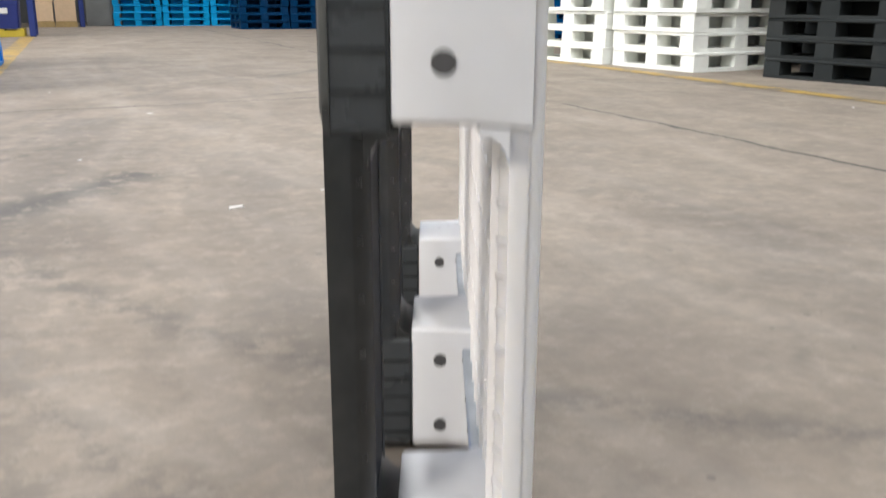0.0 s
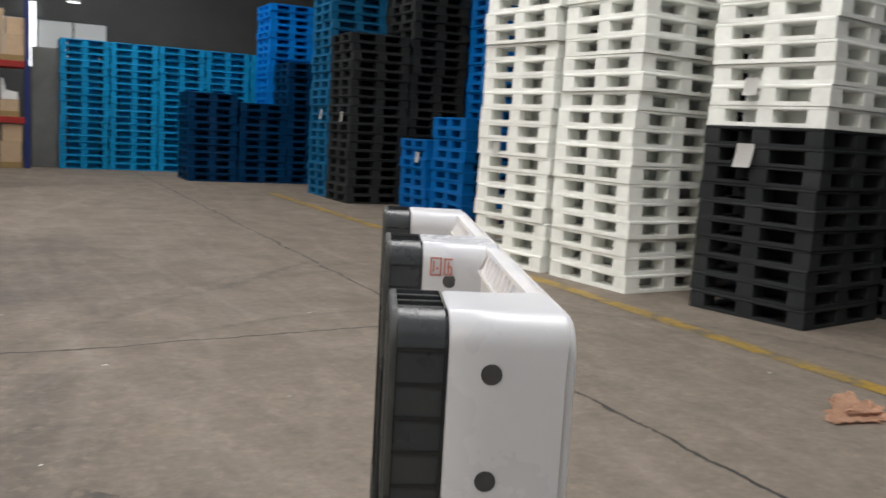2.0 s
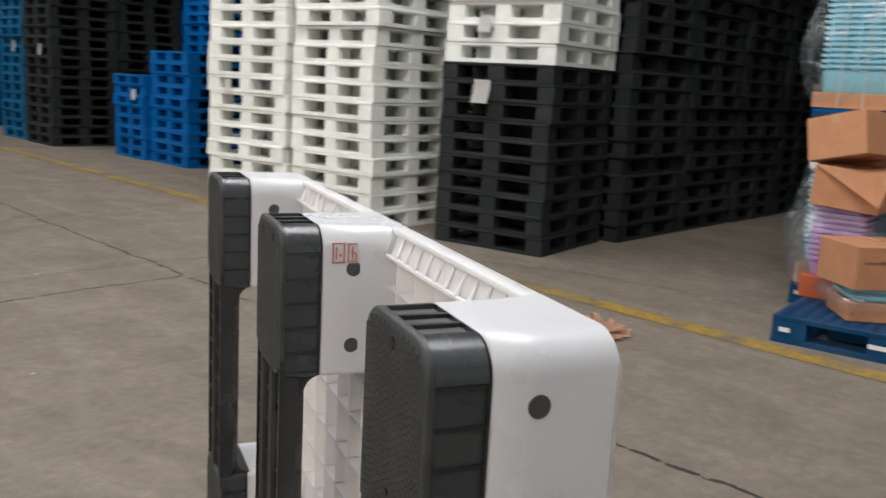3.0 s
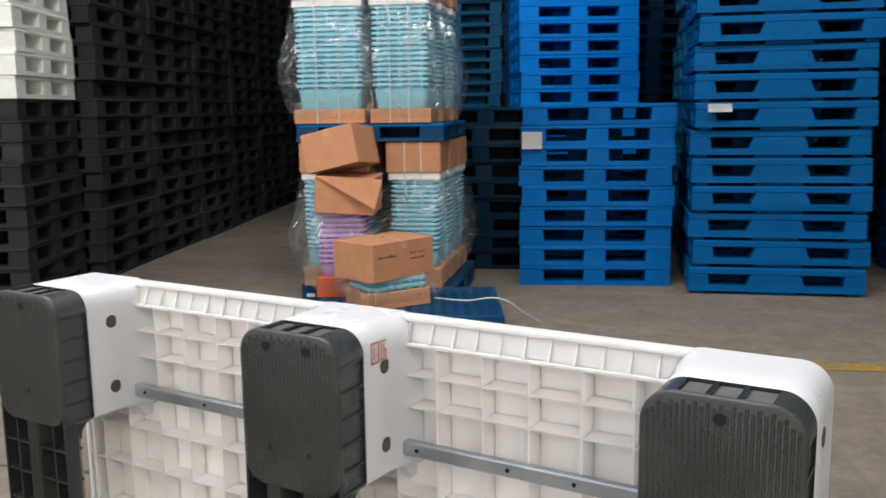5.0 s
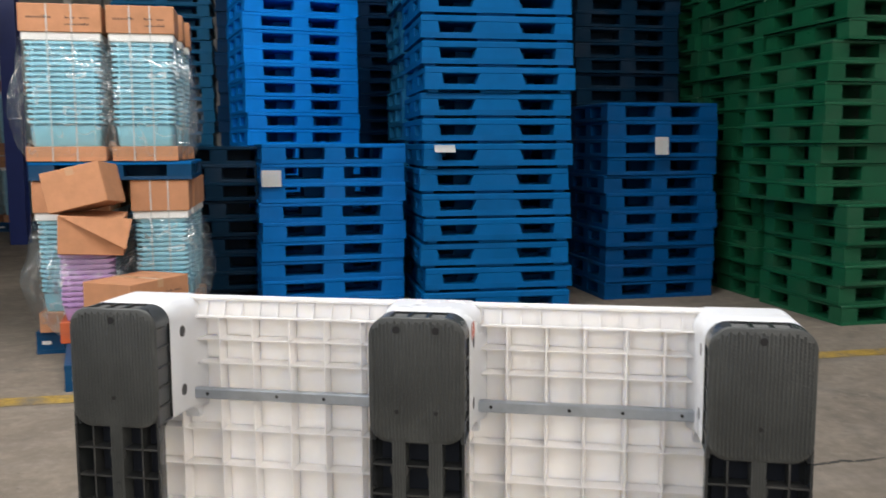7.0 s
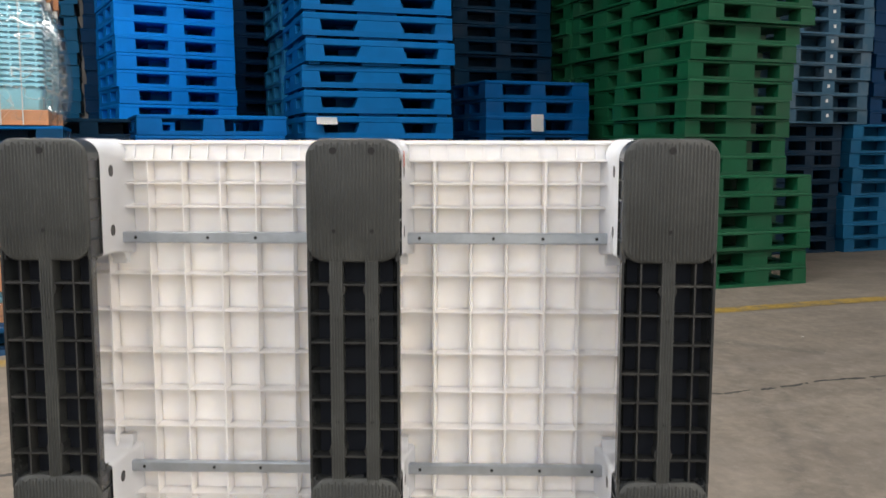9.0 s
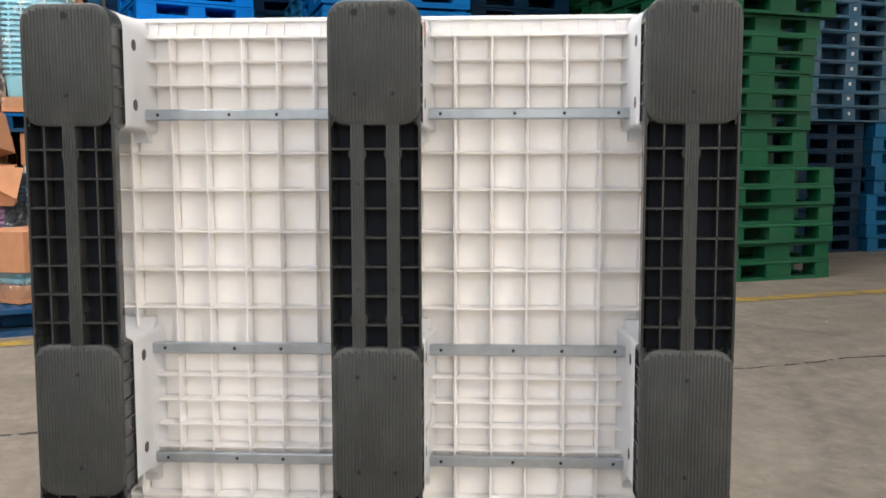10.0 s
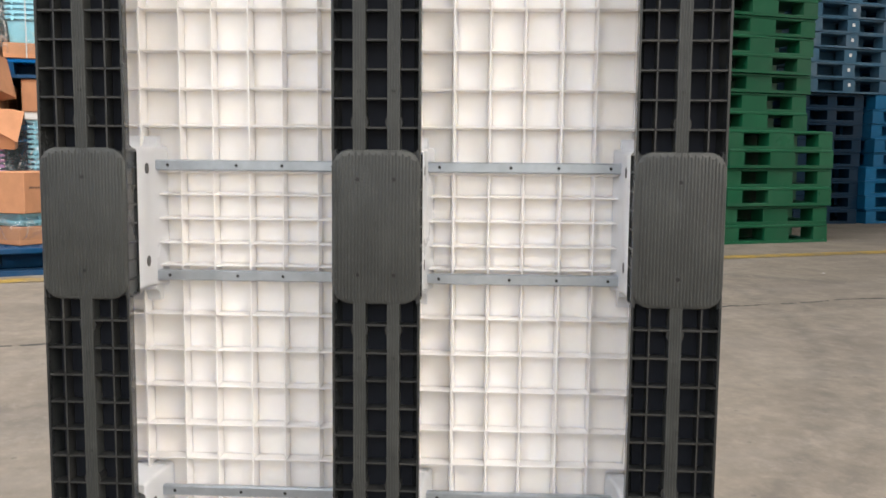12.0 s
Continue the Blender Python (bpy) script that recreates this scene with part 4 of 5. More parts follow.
# black row with the white pallets on its front stack
stack(0.78, 3.875, 1.12, 1.06, 10, 0.154, "black", parts=True, wander=0.01, turn=11)
stack(0.80, 3.875, 1.12, 1.06, 12, 0.165, "white", z=1.54, parts=True, wander=0.015, turn=11)
for k in range(6):
    stack(2.04 + 1.18 * k, 3.90 + 0.075 * k, 1.14, 1.06, 23, 0.155, "black", wander=0.02, turn=4)
for k in range(2):
    stack(2.16 + 1.18 * k, 5.20 + 0.075 * k, 1.14, 1.0, 21, 0.157, "black", wander=0.02)

# white stacks
stack(0.36, 5.46, 1.12, 1.07, 20, 0.165, "white", parts=True, wander=0.018, turn=6.5)
stack(1.70, 6.1, 1.12, 1.15, 20, 0.165, "white", wander=0.018)
stack(0.17, 6.66, 1.12, 1.10, 20, 0.165, "white", parts=True, wander=0.018, turn=11)
stack(1.70, 7.3, 1.12, 1.15, 20, 0.165, "white", wander=0.018)

# further along the aisle
stack(1.35, 10.45, 1.1, 1.1, 10, 0.158, "blue")
stack(1.28, 11.60, 1.1, 1.0, 8, 0.153, "blue")
stack(2.8, 12.2, 1.1, 1.1, 25, 0.16, "blue")
stack(0.85, 13.95, 1.1, 1.15, 19, 0.158, "black")
stack(2.0, 13.95, 1.1, 1.15, 24, 0.158, "black")
stack(3.15, 13.95, 1.1, 1.15, 24, 0.158, "blue")
stack(0.86, 15.2, 1.1, 1.1, 24, 0.158, "teal")
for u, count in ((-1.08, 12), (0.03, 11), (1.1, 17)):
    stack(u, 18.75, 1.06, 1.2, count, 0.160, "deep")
stack(1.05, 20.3, 1.1, 1.2, 26, 0.160, "bright")
for k in range(5):
    stack(-3.45 + 1.12 * k, 22.0, 1.09, 1.0, 19, 0.160, "cyan", wander=0.012)

# left-hand row
stack(-6.13, 7.57, 1.08, 1.1, 10, 0.160, "bright", parts=True, wander=0.015)
stack(-6.38, 5.25, 1.12, 1.2, 15, 0.162, "bright", parts=True, wander=0.03)


# ---- wrapped goods on the navy pallets ----
def strokes(b, x, y0, y1, z, h, seed=1):
    """A line of small dark strokes too fine to read, on a face looking along -x."""
    rnd = random.Random(seed)
    y = y1
    while y > y0:
        w = rnd.uniform(0.3, 0.7) * h
        tall = h * rnd.choice((0.55, 0.6, 0.9))
        box(b, x, x + 0.0004, max(y - w, y0), y, z, z + tall)
        y -= w + rnd.uniform(0.15, 0.3) * h


def carton_box(m, sx, sy, sz, label, group="", open_flaps=False, mat=None, marks=True, tape=True):
    """A cardboard box about its base centre."""
    mat = mat or carton
    r = root("cardboard_box", m, label, "box", group)
    b = bmesh.new()
    t = 0.004
    if open_flaps:
        for a in ((-sx / 2, sx / 2, -sy / 2, -sy / 2 + t), (-sx / 2, sx / 2, sy / 2 - t, sy / 2), (-sx / 2, -sx / 2 + t, -sy / 2 + t, sy / 2 - t), (sx / 2 - t, sx / 2, -sy / 2 + t, sy / 2 - t)):
            box(b, *a, 0, sz)
        box(b, -sx / 2 + t, sx / 2 - t, -sy / 2 + t, sy / 2 - t, 0, t)
    else:
        box(b, -sx / 2, sx / 2, -sy / 2, sy / 2, 0, sz, 0.004)
    part("body", b, mat, r)
    if open_flaps:
        for k, (w, d, place) in enumerate(((sx, sy * 0.5, pose(0, -sy / 2, sz, 62, 0, 0)), (sx, sy * 0.5, pose(0, sy / 2, sz, 115, 0, 0)), (sy, sx * 0.35, pose(sx / 2, 0, sz, 120, 0, 90)), (sy, sx * 0.35, pose(-sx / 2, 0, sz, 130, 0, -90)))):
            b = bmesh.new()
            box(b, -w / 2 + 0.004, w / 2 - 0.004, -0.002, 0.002, 0.002, d)
            part("flap", b, mat, r, m=place)
    elif tape:
        b = bmesh.new()
        box(b, -sx / 2 - 0.001, sx / 2 + 0.001, -0.025, 0.025, sz - 0.05, sz + 0.0012)
        part("tape", b, tape_brown, r)
    if marks:
        b = bmesh.new()
        x = -sx / 2 - 0.0012
        strokes(b, x, sy * 0.12, sy * 0.42, sz * 0.60, 0.022)
        strokes(b, x, -sy * 0.36, -sy * 0.24, sz * 0.62, 0.018, 2)
        strokes(b, x, -sy * 0.20, -sy * 0.10, sz * 0.62, 0.018, 3)
        strokes(b, x, -sy * 0.34, -sy * 0.10, sz * 0.47, 0.018, 4)
        part("print", b, ink, r, "dark printed marks")["kind"] = "stuff"
    return r


def crate_mesh(name, sx, sy, pitch, mat):
    """One nested basket of a pile: lip, body, and small feet of the lip."""
    b = bmesh.new()

    def ring(z, grow):
        return [(x, y, z) for x, y in rounded(sx + grow, sy + grow, 0.03, 0.0, 3)]

    loft(b, [ring(0.0, -0.060), ring(pitch * 0.40, -0.056), ring(pitch * 0.46, 0.0), ring(pitch * 0.94, 0.002), ring(pitch * 0.98, -0.004)])
    for k in range(5):
        y = -sy / 2 + 0.05 + (sy - 0.1) * k / 4
        box(b, -sx / 2 - 0.001, -sx / 2 + 0.02, y - 0.006, y + 0.006, 0.004, pitch * 0.6)
    return mesh_of(name, b, mat)


def film_mesh(sx, sy, z0, z1, seed, bulge=0.075):
    """A loose plastic bag round a pile: uneven and creased."""
    b = bmesh.new()
    rows_, cols_ = 14, 44
    grid = []
    for i in range(rows_ + 1):
        f = i / rows_
        z = z0 + (z1 - z0) * f
        belly = bulge * math.sin(math.pi * min(1.0, f * 1.05)) ** 0.7 * (1.25 - 0.5 * f)
        ring = []
        for x, y in rounded(sx + 2 * belly, sy + 2 * belly, 0.06, 0.0, 10):
            p = Vector((x, y, z))
            d = 0.034 * noise.noise((x * 7 + seed, y * 7, z * 3.0)) + 0.014 * noise.noise((x * 22 + seed, y * 22, z * 9.0))
            out = Vector((x, y, 0)).normalized()
            ring.append(b.verts.new(p + out * d))
        grid.append(ring)
    for r0, r1 in zip(grid, grid[1:]):
        for k in range(len(r0)):
            b.faces.new((r0[k], r0[(k + 1) % len(r0)], r1[(k + 1) % len(r1)], r1[k]))
    return mesh_of("plastic_film", b, film_wrap, True)


crate_meshes = {}


def bundle(m, sx, sy, heights, mat_name, label, group, cap=True, film=True, seed=1, tray_mat=None, strap=True, printed=True):
    """A pile of nested baskets between a cardboard tray and a cardboard lid, in a plastic bag."""
    tray_h, pile_h, cap_h = heights
    r = root("basket_bundle", m, label, "wrapped baskets", group)
    b = bmesh.new()
    box(b, -sx / 2 + 0.005, sx / 2 - 0.005, -sy / 2 + 0.005, sy / 2 - 0.005, 0, tray_h, 0.004)
    part("tray", b, tray_mat or carton, r, "brown cardboard tray")
    body_h = pile_h * 0.2 if pile_h > 0.4 else 0.0
    if body_h:
        b = bmesh.new()
        loft(b, [[(x, y, z) for x, y in rounded(sx - 0.05 - g, sy - 0.05 - g, 0.03, 0.0, 4)] for z, g in ((tray_h + 0.001, 0.045), (tray_h + 0.012, 0.034), (tray_h + body_h, 0.012))])
        part("lowest_basket", b, crate_blue if mat_name == "blue" else crate_purple, r, smooth=True)
    count = max(2, int(round((pile_h - body_h) / 0.034)))
    pitch = (pile_h - body_h) / count
    key = (mat_name, round(sx, 2), round(sy, 2), round(pitch, 4))
    if key not in crate_meshes:
        crate_meshes[key] = crate_mesh("basket", sx - 0.04, sy - 0.04, pitch, crate_blue if mat_name == "blue" else crate_purple)
    rnd = random.Random(seed)
    for k in range(count):
        part("basket", crate_meshes[key], None, r, m=pose(rnd.uniform(-0.003, 0.003), rnd.uniform(-0.004, 0.004), tray_h + body_h + k * pitch))
    top = tray_h + pile_h
    if cap:
        b = bmesh.new()
        box(b, -sx / 2 + 0.010, sx / 2 - 0.010, -sy / 2 + 0.010, sy / 2 - 0.010, top, top + 0.06, 0.006)
        part("foam_sheet", b, paper, r, "white packing sheet")
        b = bmesh.new()
        box(b, -sx / 2, sx / 2, -sy / 2, sy / 2, top + 0.055, top + cap_h, 0.005)
        lid = part("lid", b, carton, r, "brown cardboard lid")
        if printed:
            b = bmesh.new()
            x = -sx / 2 - 0.0012
            strokes(b, x, sy * 0.10, sy * 0.40, top + cap_h * 0.60, 0.022)
            strokes(b, x, -sy * 0.36, -sy * 0.24, top + cap_h * 0.60, 0.018, 2)
            strokes(b, x, -sy * 0.18, -sy * 0.06, top + cap_h * 0.60, 0.018, 3)
            strokes(b, x, -sy * 0.36, -sy * 0.06, top + cap_h * 0.42, 0.018, 4)
            part("print", b, ink, lid, "dark printed marks")["kind"] = "stuff"
    if strap:
        for y in (-sy * 0.14, sy * 0.16):
            b = bmesh.new()
            hi = top + (cap_h if cap else 0.0) + 0.002
            box(b, -sx / 2 - 0.004, -sx / 2 - 0.002, y - 0.004, y + 0.004, 0.0, hi)
            box(b, -sx / 2 - 0.004, sx / 2 + 0.004, y - 0.004, y + 0.004, hi - 0.001, hi + 0.001)
            part("strap", b, strap_white, r, "white plastic strap")
    if film:
        fm = part("plastic_film", film_mesh(sx, sy, tray_h * 0.3, top + 0.02, seed * 3.7), None, r, "clear creased plastic bag")
        fm.visible_shadow = False
    return r


# front navy pallet, a little turned, with a slotted deck
def slotted_pallet(m, sx, sy, h, label, printed=True, mat=None):
    mat = mat or navy_plastic
    r = root("plastic_pallet", m, label, "pallet", "navy pallets under the baskets")
    st = STYLES["navy"]
    top, bottom, blocks = pallet_parts(sx, sy, h, st)
    part("bottom_deck", bottom, None, r)
    for me in blocks:
        part("block", me, None, r)
    b = bmesh.new()
    nx, ny = 20, 15
    t = 0.2 * h
    for s in (-1, 1):
        box(b, s * (sx / 2 - 0.02) - 0.02, s * (sx / 2 - 0.02) + 0.02, -sy / 2, sy / 2, h - t, h, 0.004)
        box(b, -sx / 2 + 0.04, sx / 2 - 0.04, s * (sy / 2 - 0.02) - 0.02, s * (sy / 2 - 0.02) + 0.02, h - t, h, 0.004)
    deck = part("top_deck", b, mat, r, "slotted navy deck")
    for k in range(1, nx):
        x = -sx / 2 + 0.03 + (sx - 0.06) * k / nx
        b = bmesh.new()
        box(b, x - 0.009, x + 0.009, -sy / 2 + 0.03, sy / 2 - 0.03, h - 0.022, h - 0.002)
        part("slat", b, mat, deck)
    for k in range(1, ny):
        y = -sy / 2 + 0.03 + (sy - 0.06) * k / ny
        b = bmesh.new()
        box(b, -sx / 2 + 0.03, sx / 2 - 0.03, y - 0.018, y + 0.018, h - 0.024, h - 0.003)
        part("slat", b, mat, deck)
    if printed:
        b = bmesh.new()
        for y, w in ((sy * 0.44, 0.06), (0.02, 0.13), (-sy * 0.40, 0.09)):
            box(b, -sx / 2 - 0.0015, -sx / 2 + 0.0005, y - w / 2, y + w / 2, h * 0.42, h * 0.58)
        part("print", b, paper, r, "pale printed marks")["kind"] = "stuff"
    return r


front = W(0.29 + 0.45, 0.95, 0, 9.5)
slotted_pallet(front, 0.92, 1.20, 0.160, "navy-blue slotted plastic pallet on the floor under baskets")
slotted_pallet(W(1.82, 1.28, 0), 1.15, 1.15, 0.160, "navy-blue slotted plastic pallet under wrapped baskets")
slotted_pallet(W(1.78, 1.30, 1.205), 1.2, 1.06, 0.125, "mid-blue plastic pallet resting on the lower baskets", False, footed_blue)
BASKET = "light-blue baskets in a clear bag with cardboard lid"
for row, u in enumerate((1.37, 1.77, 2.16)):
    for v, w, k in ((0.99, 0.39, 1), (1.57, 0.50, 2)):
        bundle(W(u, v - 0.015 * row, 0.16, -1.5 * row), 0.355, w, (0.14, 0.63, 0.27), "blue", BASKET + " on a pallet", "wrapped baskets", seed=int(u * 10) + k, printed=False)
for row, u in enumerate((1.345, 1.745, 2.14)):
    for v, w, k in ((1.07, 0.44, 3), (1.58, 0.52, 4)):
        bundle(W(u, v - 0.02 * row, 1.332, 1.2 * row), 0.355, w, (0.10, 0.70, 0.24), "blue", BASKET + " on a pallet", "wrapped baskets", seed=int(u * 10) + k)
bundle(W(0.98, 1.44, 0.16, 6), 0.34, 0.37, (0.14, 0.44, 0.0), "purple", "lilac plastic baskets in a torn clear bag on a pallet", "loose baskets", cap=False, seed=9, tray_mat=orange_tray, strap=False)
low_box = carton_box(W(0.95, 1.40, 0.745, 4) @ pose(0, 0, 0, 3, -2, 0), 0.36, 0.40, 0.25, "brown cardboard box with a torn flap on lilac baskets", "loose boxes", False, marks=False, tape=False)
bm = bmesh.new()
loft(bm, [[(-0.188, 0.19, 0.249), (-0.195, -0.25, 0.24), (-0.235, -0.215, 0.05)], [(-0.184, 0.19, 0.252), (-0.191, -0.25, 0.243), (-0.231, -0.215, 0.05)]])
part("flap", bm, carton, low_box, "torn hanging flap")
carton_box(W(0.90, 1.41, 1.035, -10) @ pose(0, 0, 0, -13, 5, 0), 0.36, 0.38, 0.26, "tilted brown cardboard box lying on another box", "loose boxes", False, marks=False)
bundle(W(0.68, 1.08, 0.16, 40), 0.36, 0.46, (0.11, 0.08, 0.0), "blue", "short pile of light-blue baskets in a bag on a pallet", "loose baskets", cap=False, seed=12, strap=False)
carton_box(W(0.68, 1.10, 0.352, 55), 0.38, 0.54, 0.245, "brown closed cardboard box lying on light-blue baskets", "loose boxes")

# white strap loose on the pallet
curve = bpy.data.curves.new("loose_strap", "CURVE")
curve.dimensions = "3D"
curve.bevel_depth = 0.006
sp = curve.splines.new("BEZIER")
loose = [(0.75, 0.78, 0.185), (0.62, 0.55, 0.20), (0.60, 0.33, 0.22), (0.72, 0.18, 0.10), (0.86, 0.08, 0.008)]
sp.bezier_points.add(len(loose) - 1)
for p, c in zip(sp.bezier_points, loose):
    p.co = c
    p.handle_left_type = p.handle_right_type = "AUTO"
curve.materials.append(strap_white)
strap_ob = new("loose_strap", curve)
strap_ob.matrix_world = W(0, 0)
tagged(strap_ob, "loose white plastic strap trailing off a pallet", "strap")


# ---- paper notes on the stacks ----
def note_sheet(u, v, z, w, h, curl=0.02, mat=None, turn=0.0):
    b = bmesh.new()
    steps = 6
    rows_ = []
    for k in range(steps + 1):
        f = k / steps
        x = -0.006 - curl * (f ** 2)
        rows_.append([b.verts.new((x, -w / 2, -h * f)), b.verts.new((x, w / 2, -h * f))])
    for r0, r1 in zip(rows_, rows_[1:]):
        b.faces.new((r0[0], r0[1], r1[1], r1[0]))
    bmesh.ops.solidify(b, geom=b.faces[:], thickness=0.0012)
    return thing("paper_note", b, mat or paper, W(u, v, z, turn), "white paper note stuck on the side of a pallet", "note", "paper notes")


note_sheet(2.152, 0.21, 1.235, 0.16, 0.135, 0.006)
note_sheet(1.895, -1.18, 1.435, 0.17, 0.06, 0.03)
note_sheet(2.335, -3.30, 1.50, 0.13, 0.16, 0.01)
note_sheet(0.745, 4.40, 1.40, 0.16, 0.19, 0.05, turn=11)
note_sheet(0.765, 4.42, 1.92, 0.13, 0.14, 0.03, turn=11)
note_sheet(0.125, 7.35, 1.28, 0.13, 0.15, 0.02)
note_sheet(1.265, 11.9, 1.02, 0.14, 0.16, 0.01)
note_sheet(0.825, 14.3, 1.62, 0.12, 0.18, 0.02)
note_sheet(0.835, 15.5, 1.66, 0.12, 0.18, 0.02)

# torn cardboard on the floor by the line: a crumpled sheet with a lifted back edge, and a torn ply on it
def torn_sheet(long, deep, lift, rise, seed, steps=(16, 9)):
    b = bmesh.new()
    rows_ = []
    for i in range(steps[0] + 1):
        row = []
        for k in range(steps[1] + 1):
            f, g = i / steps[0], k / steps[1]
            edge = 1.0 if k in (0, steps[1]) or i in (0, steps[0]) else 0.3
            x = (f - 0.5) * long + 0.05 * edge * noise.noise((f * 6, g * 6, seed))
            y = (g - 0.35) * deep * (0.25 + 0.75 * min(1.0, f * 1.7)) + 0.045 * edge * noise.noise((g * 7, f * 8, seed + 3))
            z = rise + 0.020 * abs(noise.noise((f * 5, g * 4, seed + 7))) + lift * max(0.0, g - 0.6) / 0.4 * min(1.0, 2 * f) + 0.02 * max(0.0, f - 0.85) / 0.15
            row.append(b.verts.new((x, y, z)))
        rows_.append(row)
    for r0, r1 in zip(rows_, rows_[1:]):
        for k in range(steps[1]):
            b.faces.new((r0[k], r1[k], r1[k + 1], r0[k + 1]))
    bmesh.ops.solidify(b, geom=b.faces[:], thickness=0.004)
    return b


scrap = thing("cardboard_scrap", torn_sheet(0.39, 0.27, 0.055, 0.006, 2.0), card_bit, W(-0.62, 2.06, 0.002, 8), "torn crumpled piece of brown cardboard on the floor", "cardboard")
part("torn_ply", torn_sheet(0.20, 0.11, 0.02, 0.034, 9.0, (9, 5)), card_bit, scrap, "torn loose ply", m=pose(0.06, 0.0, 0.0, 0, 0, -14))


# small bits of litter on the concrete
rnd = random.Random(5)
for u, v, long in ((-4.09, 4.0, 0.035), (-4.045, 1.6, 0.05), (-3.75, 1.75, 0.012), (-4.45, 2.6, 0.02), (-3.3, 3.2, 0.014), (-2.6, 5.1, 0.02), (-4.6, 5.4, 0.016), (-1.2, -2.2, 0.014), (-0.9, -3.6, 0.018), (-0.35, 2.9, 0.02)):
    b = bmesh.new()
    loft(b, [[(x, y, z) for x, y in ((-long / 2, -long / 7), (long / 2 * f, -long / 9), (long / 2, long / 8), (-long / 3, long / 6))] for z, f in ((0.0, 1.0), (0.002, 0.9))])
    thing("paper_scrap", b, paper, W(u, v, 0.0005, rnd.uniform(-40, 40)), "tiny white scrap of paper on the concrete floor", "scrap", "paper scraps")


# ---- pallet racks at the far left ----
def rack(m, width, depth, levels, tall, label):
    r = root("pallet_rack", m, label, "rack", "pallet racks")
    for x in (0.0, width):
        for y in (0.0, depth):
            b = bmesh.new()
            box(b, x - 0.05, x + 0.05, y - 0.035, y + 0.035, 0, tall, 0.008)
            part("upright", b, rack_blue, r, "blue steel upright")
        for k in range(int(tall / 0.6)):
            b = bmesh.new()
            loft(b, [[(x - 0.012, 0.0, k * 0.6 + 0.1), (x + 0.012, 0.0, k * 0.6 + 0.1), (x + 0.012, 0.0, k * 0.6 + 0.14), (x - 0.012, 0.0, k * 0.6 + 0.14)],
                     [(x - 0.012, depth, k * 0.6 + 0.6), (x + 0.012, depth, k * 0.6 + 0.6), (x + 0.012, depth, k * 0.6 + 0.64), (x - 0.012, depth, k * 0.6 + 0.64)]])
            part("brace", b, rack_blue, r)
    for z in levels:
        for y in (0.0, depth):
            b = bmesh.new()
            box(b, 0.05, width - 0.05, y - 0.03, y + 0.03, z - 0.14, z, 0.006)
            part("beam", b, rack_red, r, "red steel beam")
        b = bmesh.new()
        for k in range(6):
            x = 0.1 + (width - 0.2) * k / 5
            box(b, x - 0.05, x + 0.05, 0.03, depth - 0.03, z - 0.03, z - 0.002)
        part("shelf_slats", b, wood, r)["kind"] = "stuff"
    return r


rack(W(-7.7, 15.55), 2.7, 1.0, (1.14, 2.36), 4.2, "blue and red steel pallet rack loaded with boxes")
rack(W(-6.9, 21.5), 2.75, 1.0, (1.15, 2.40), 4.2, "blue and red steel pallet rack loaded with cartons")


def small_pallet(m, sx, sy, mat, label):
    r = root("small_pallet", m, label, "pallet")
    for k in range(5):
        x = -sx / 2 + (sx - 0.1) * k / 4
        b = bmesh.new()
        box(b, x, x + 0.1, -sy / 2, sy / 2, 0.10, 0.125)
        part("board", b, mat, r)
    for y in (-sy / 2, -0.04, sy / 2 - 0.08):
        b = bmesh.new()
        box(b, -sx / 2, sx / 2, y, y + 0.08, 0.0, 0.10)
        part("runner", b, mat, r)
    return r


def crate_bin(m, sx, sy, sz, label):
    r = root("storage_bin", m, label, "bin", "blue bins on the rack")
    b = bmesh.new()
    loft(b, [[(x, y, 0.0) for x, y in rounded(sx - 0.04, sy - 0.04, 0.03, 0, 3)], [(x, y, sz * 0.86) for x, y in rounded(sx - 0.01, sy - 0.01, 0.03, 0, 3)],
             [(x, y, sz * 0.88) for x, y in rounded(sx, sy, 0.03, 0, 3)], [(x, y, sz) for x, y in rounded(sx, sy, 0.03, 0, 3)]])
    part("bin_body", b, crate_navy, r)
    b = bmesh.new()
    box(b, sx * 0.22, sx * 0.36, -sy / 2 - 0.004, -sy / 2 + 0.003, sz * 0.55, sz * 0.75)
    part("bin_label", b, paper, r, "white label")
    return r


small_pallet(W(-5.78, 15.98), 1.3, 0.9, yellow_plastic, "yellow plastic pallet under blue bins in a rack")
crate_bin(W(-5.78, 15.98, 0.13), 1.2, 0.8, 0.44, "dark blue plastic bin stacked on a yellow pallet")
crate_bin(W(-5.75, 15.98, 0.58), 1.2, 0.8, 0.44, "dark blue plastic bin on top of another bin")
small_pallet(W(-5.78, 15.98, 1.142), 1.2, 0.9, wood, "wooden pallet under a carton on a rack shelf")
carton_box(W(-5.78, 15.98, 1.27), 1.1, 0.8, 0.72, "large brown cardboard carton on a rack shelf", "rack cartons", marks=False)
small_pallet(W(-5.75, 15.98, 2.362), 1.3, 0.9, yellow_plastic, "yellow plastic pallet on the upper rack shelf")
crate_bin(W(-5.38, 15.98, 2.49), 0.75, 0.8, 0.42, "dark blue plastic bin on the upper rack shelf")
crate_bin(W(-5.38, 15.98, 2.92), 0.75, 0.8, 0.42, "dark blue plastic bin on top of another bin")
carton_box(W(-6.2, 15.98, 2.49), 0.75, 0.8, 0.62, "brown cardboard carton on the upper rack shelf", "rack cartons", marks=False)
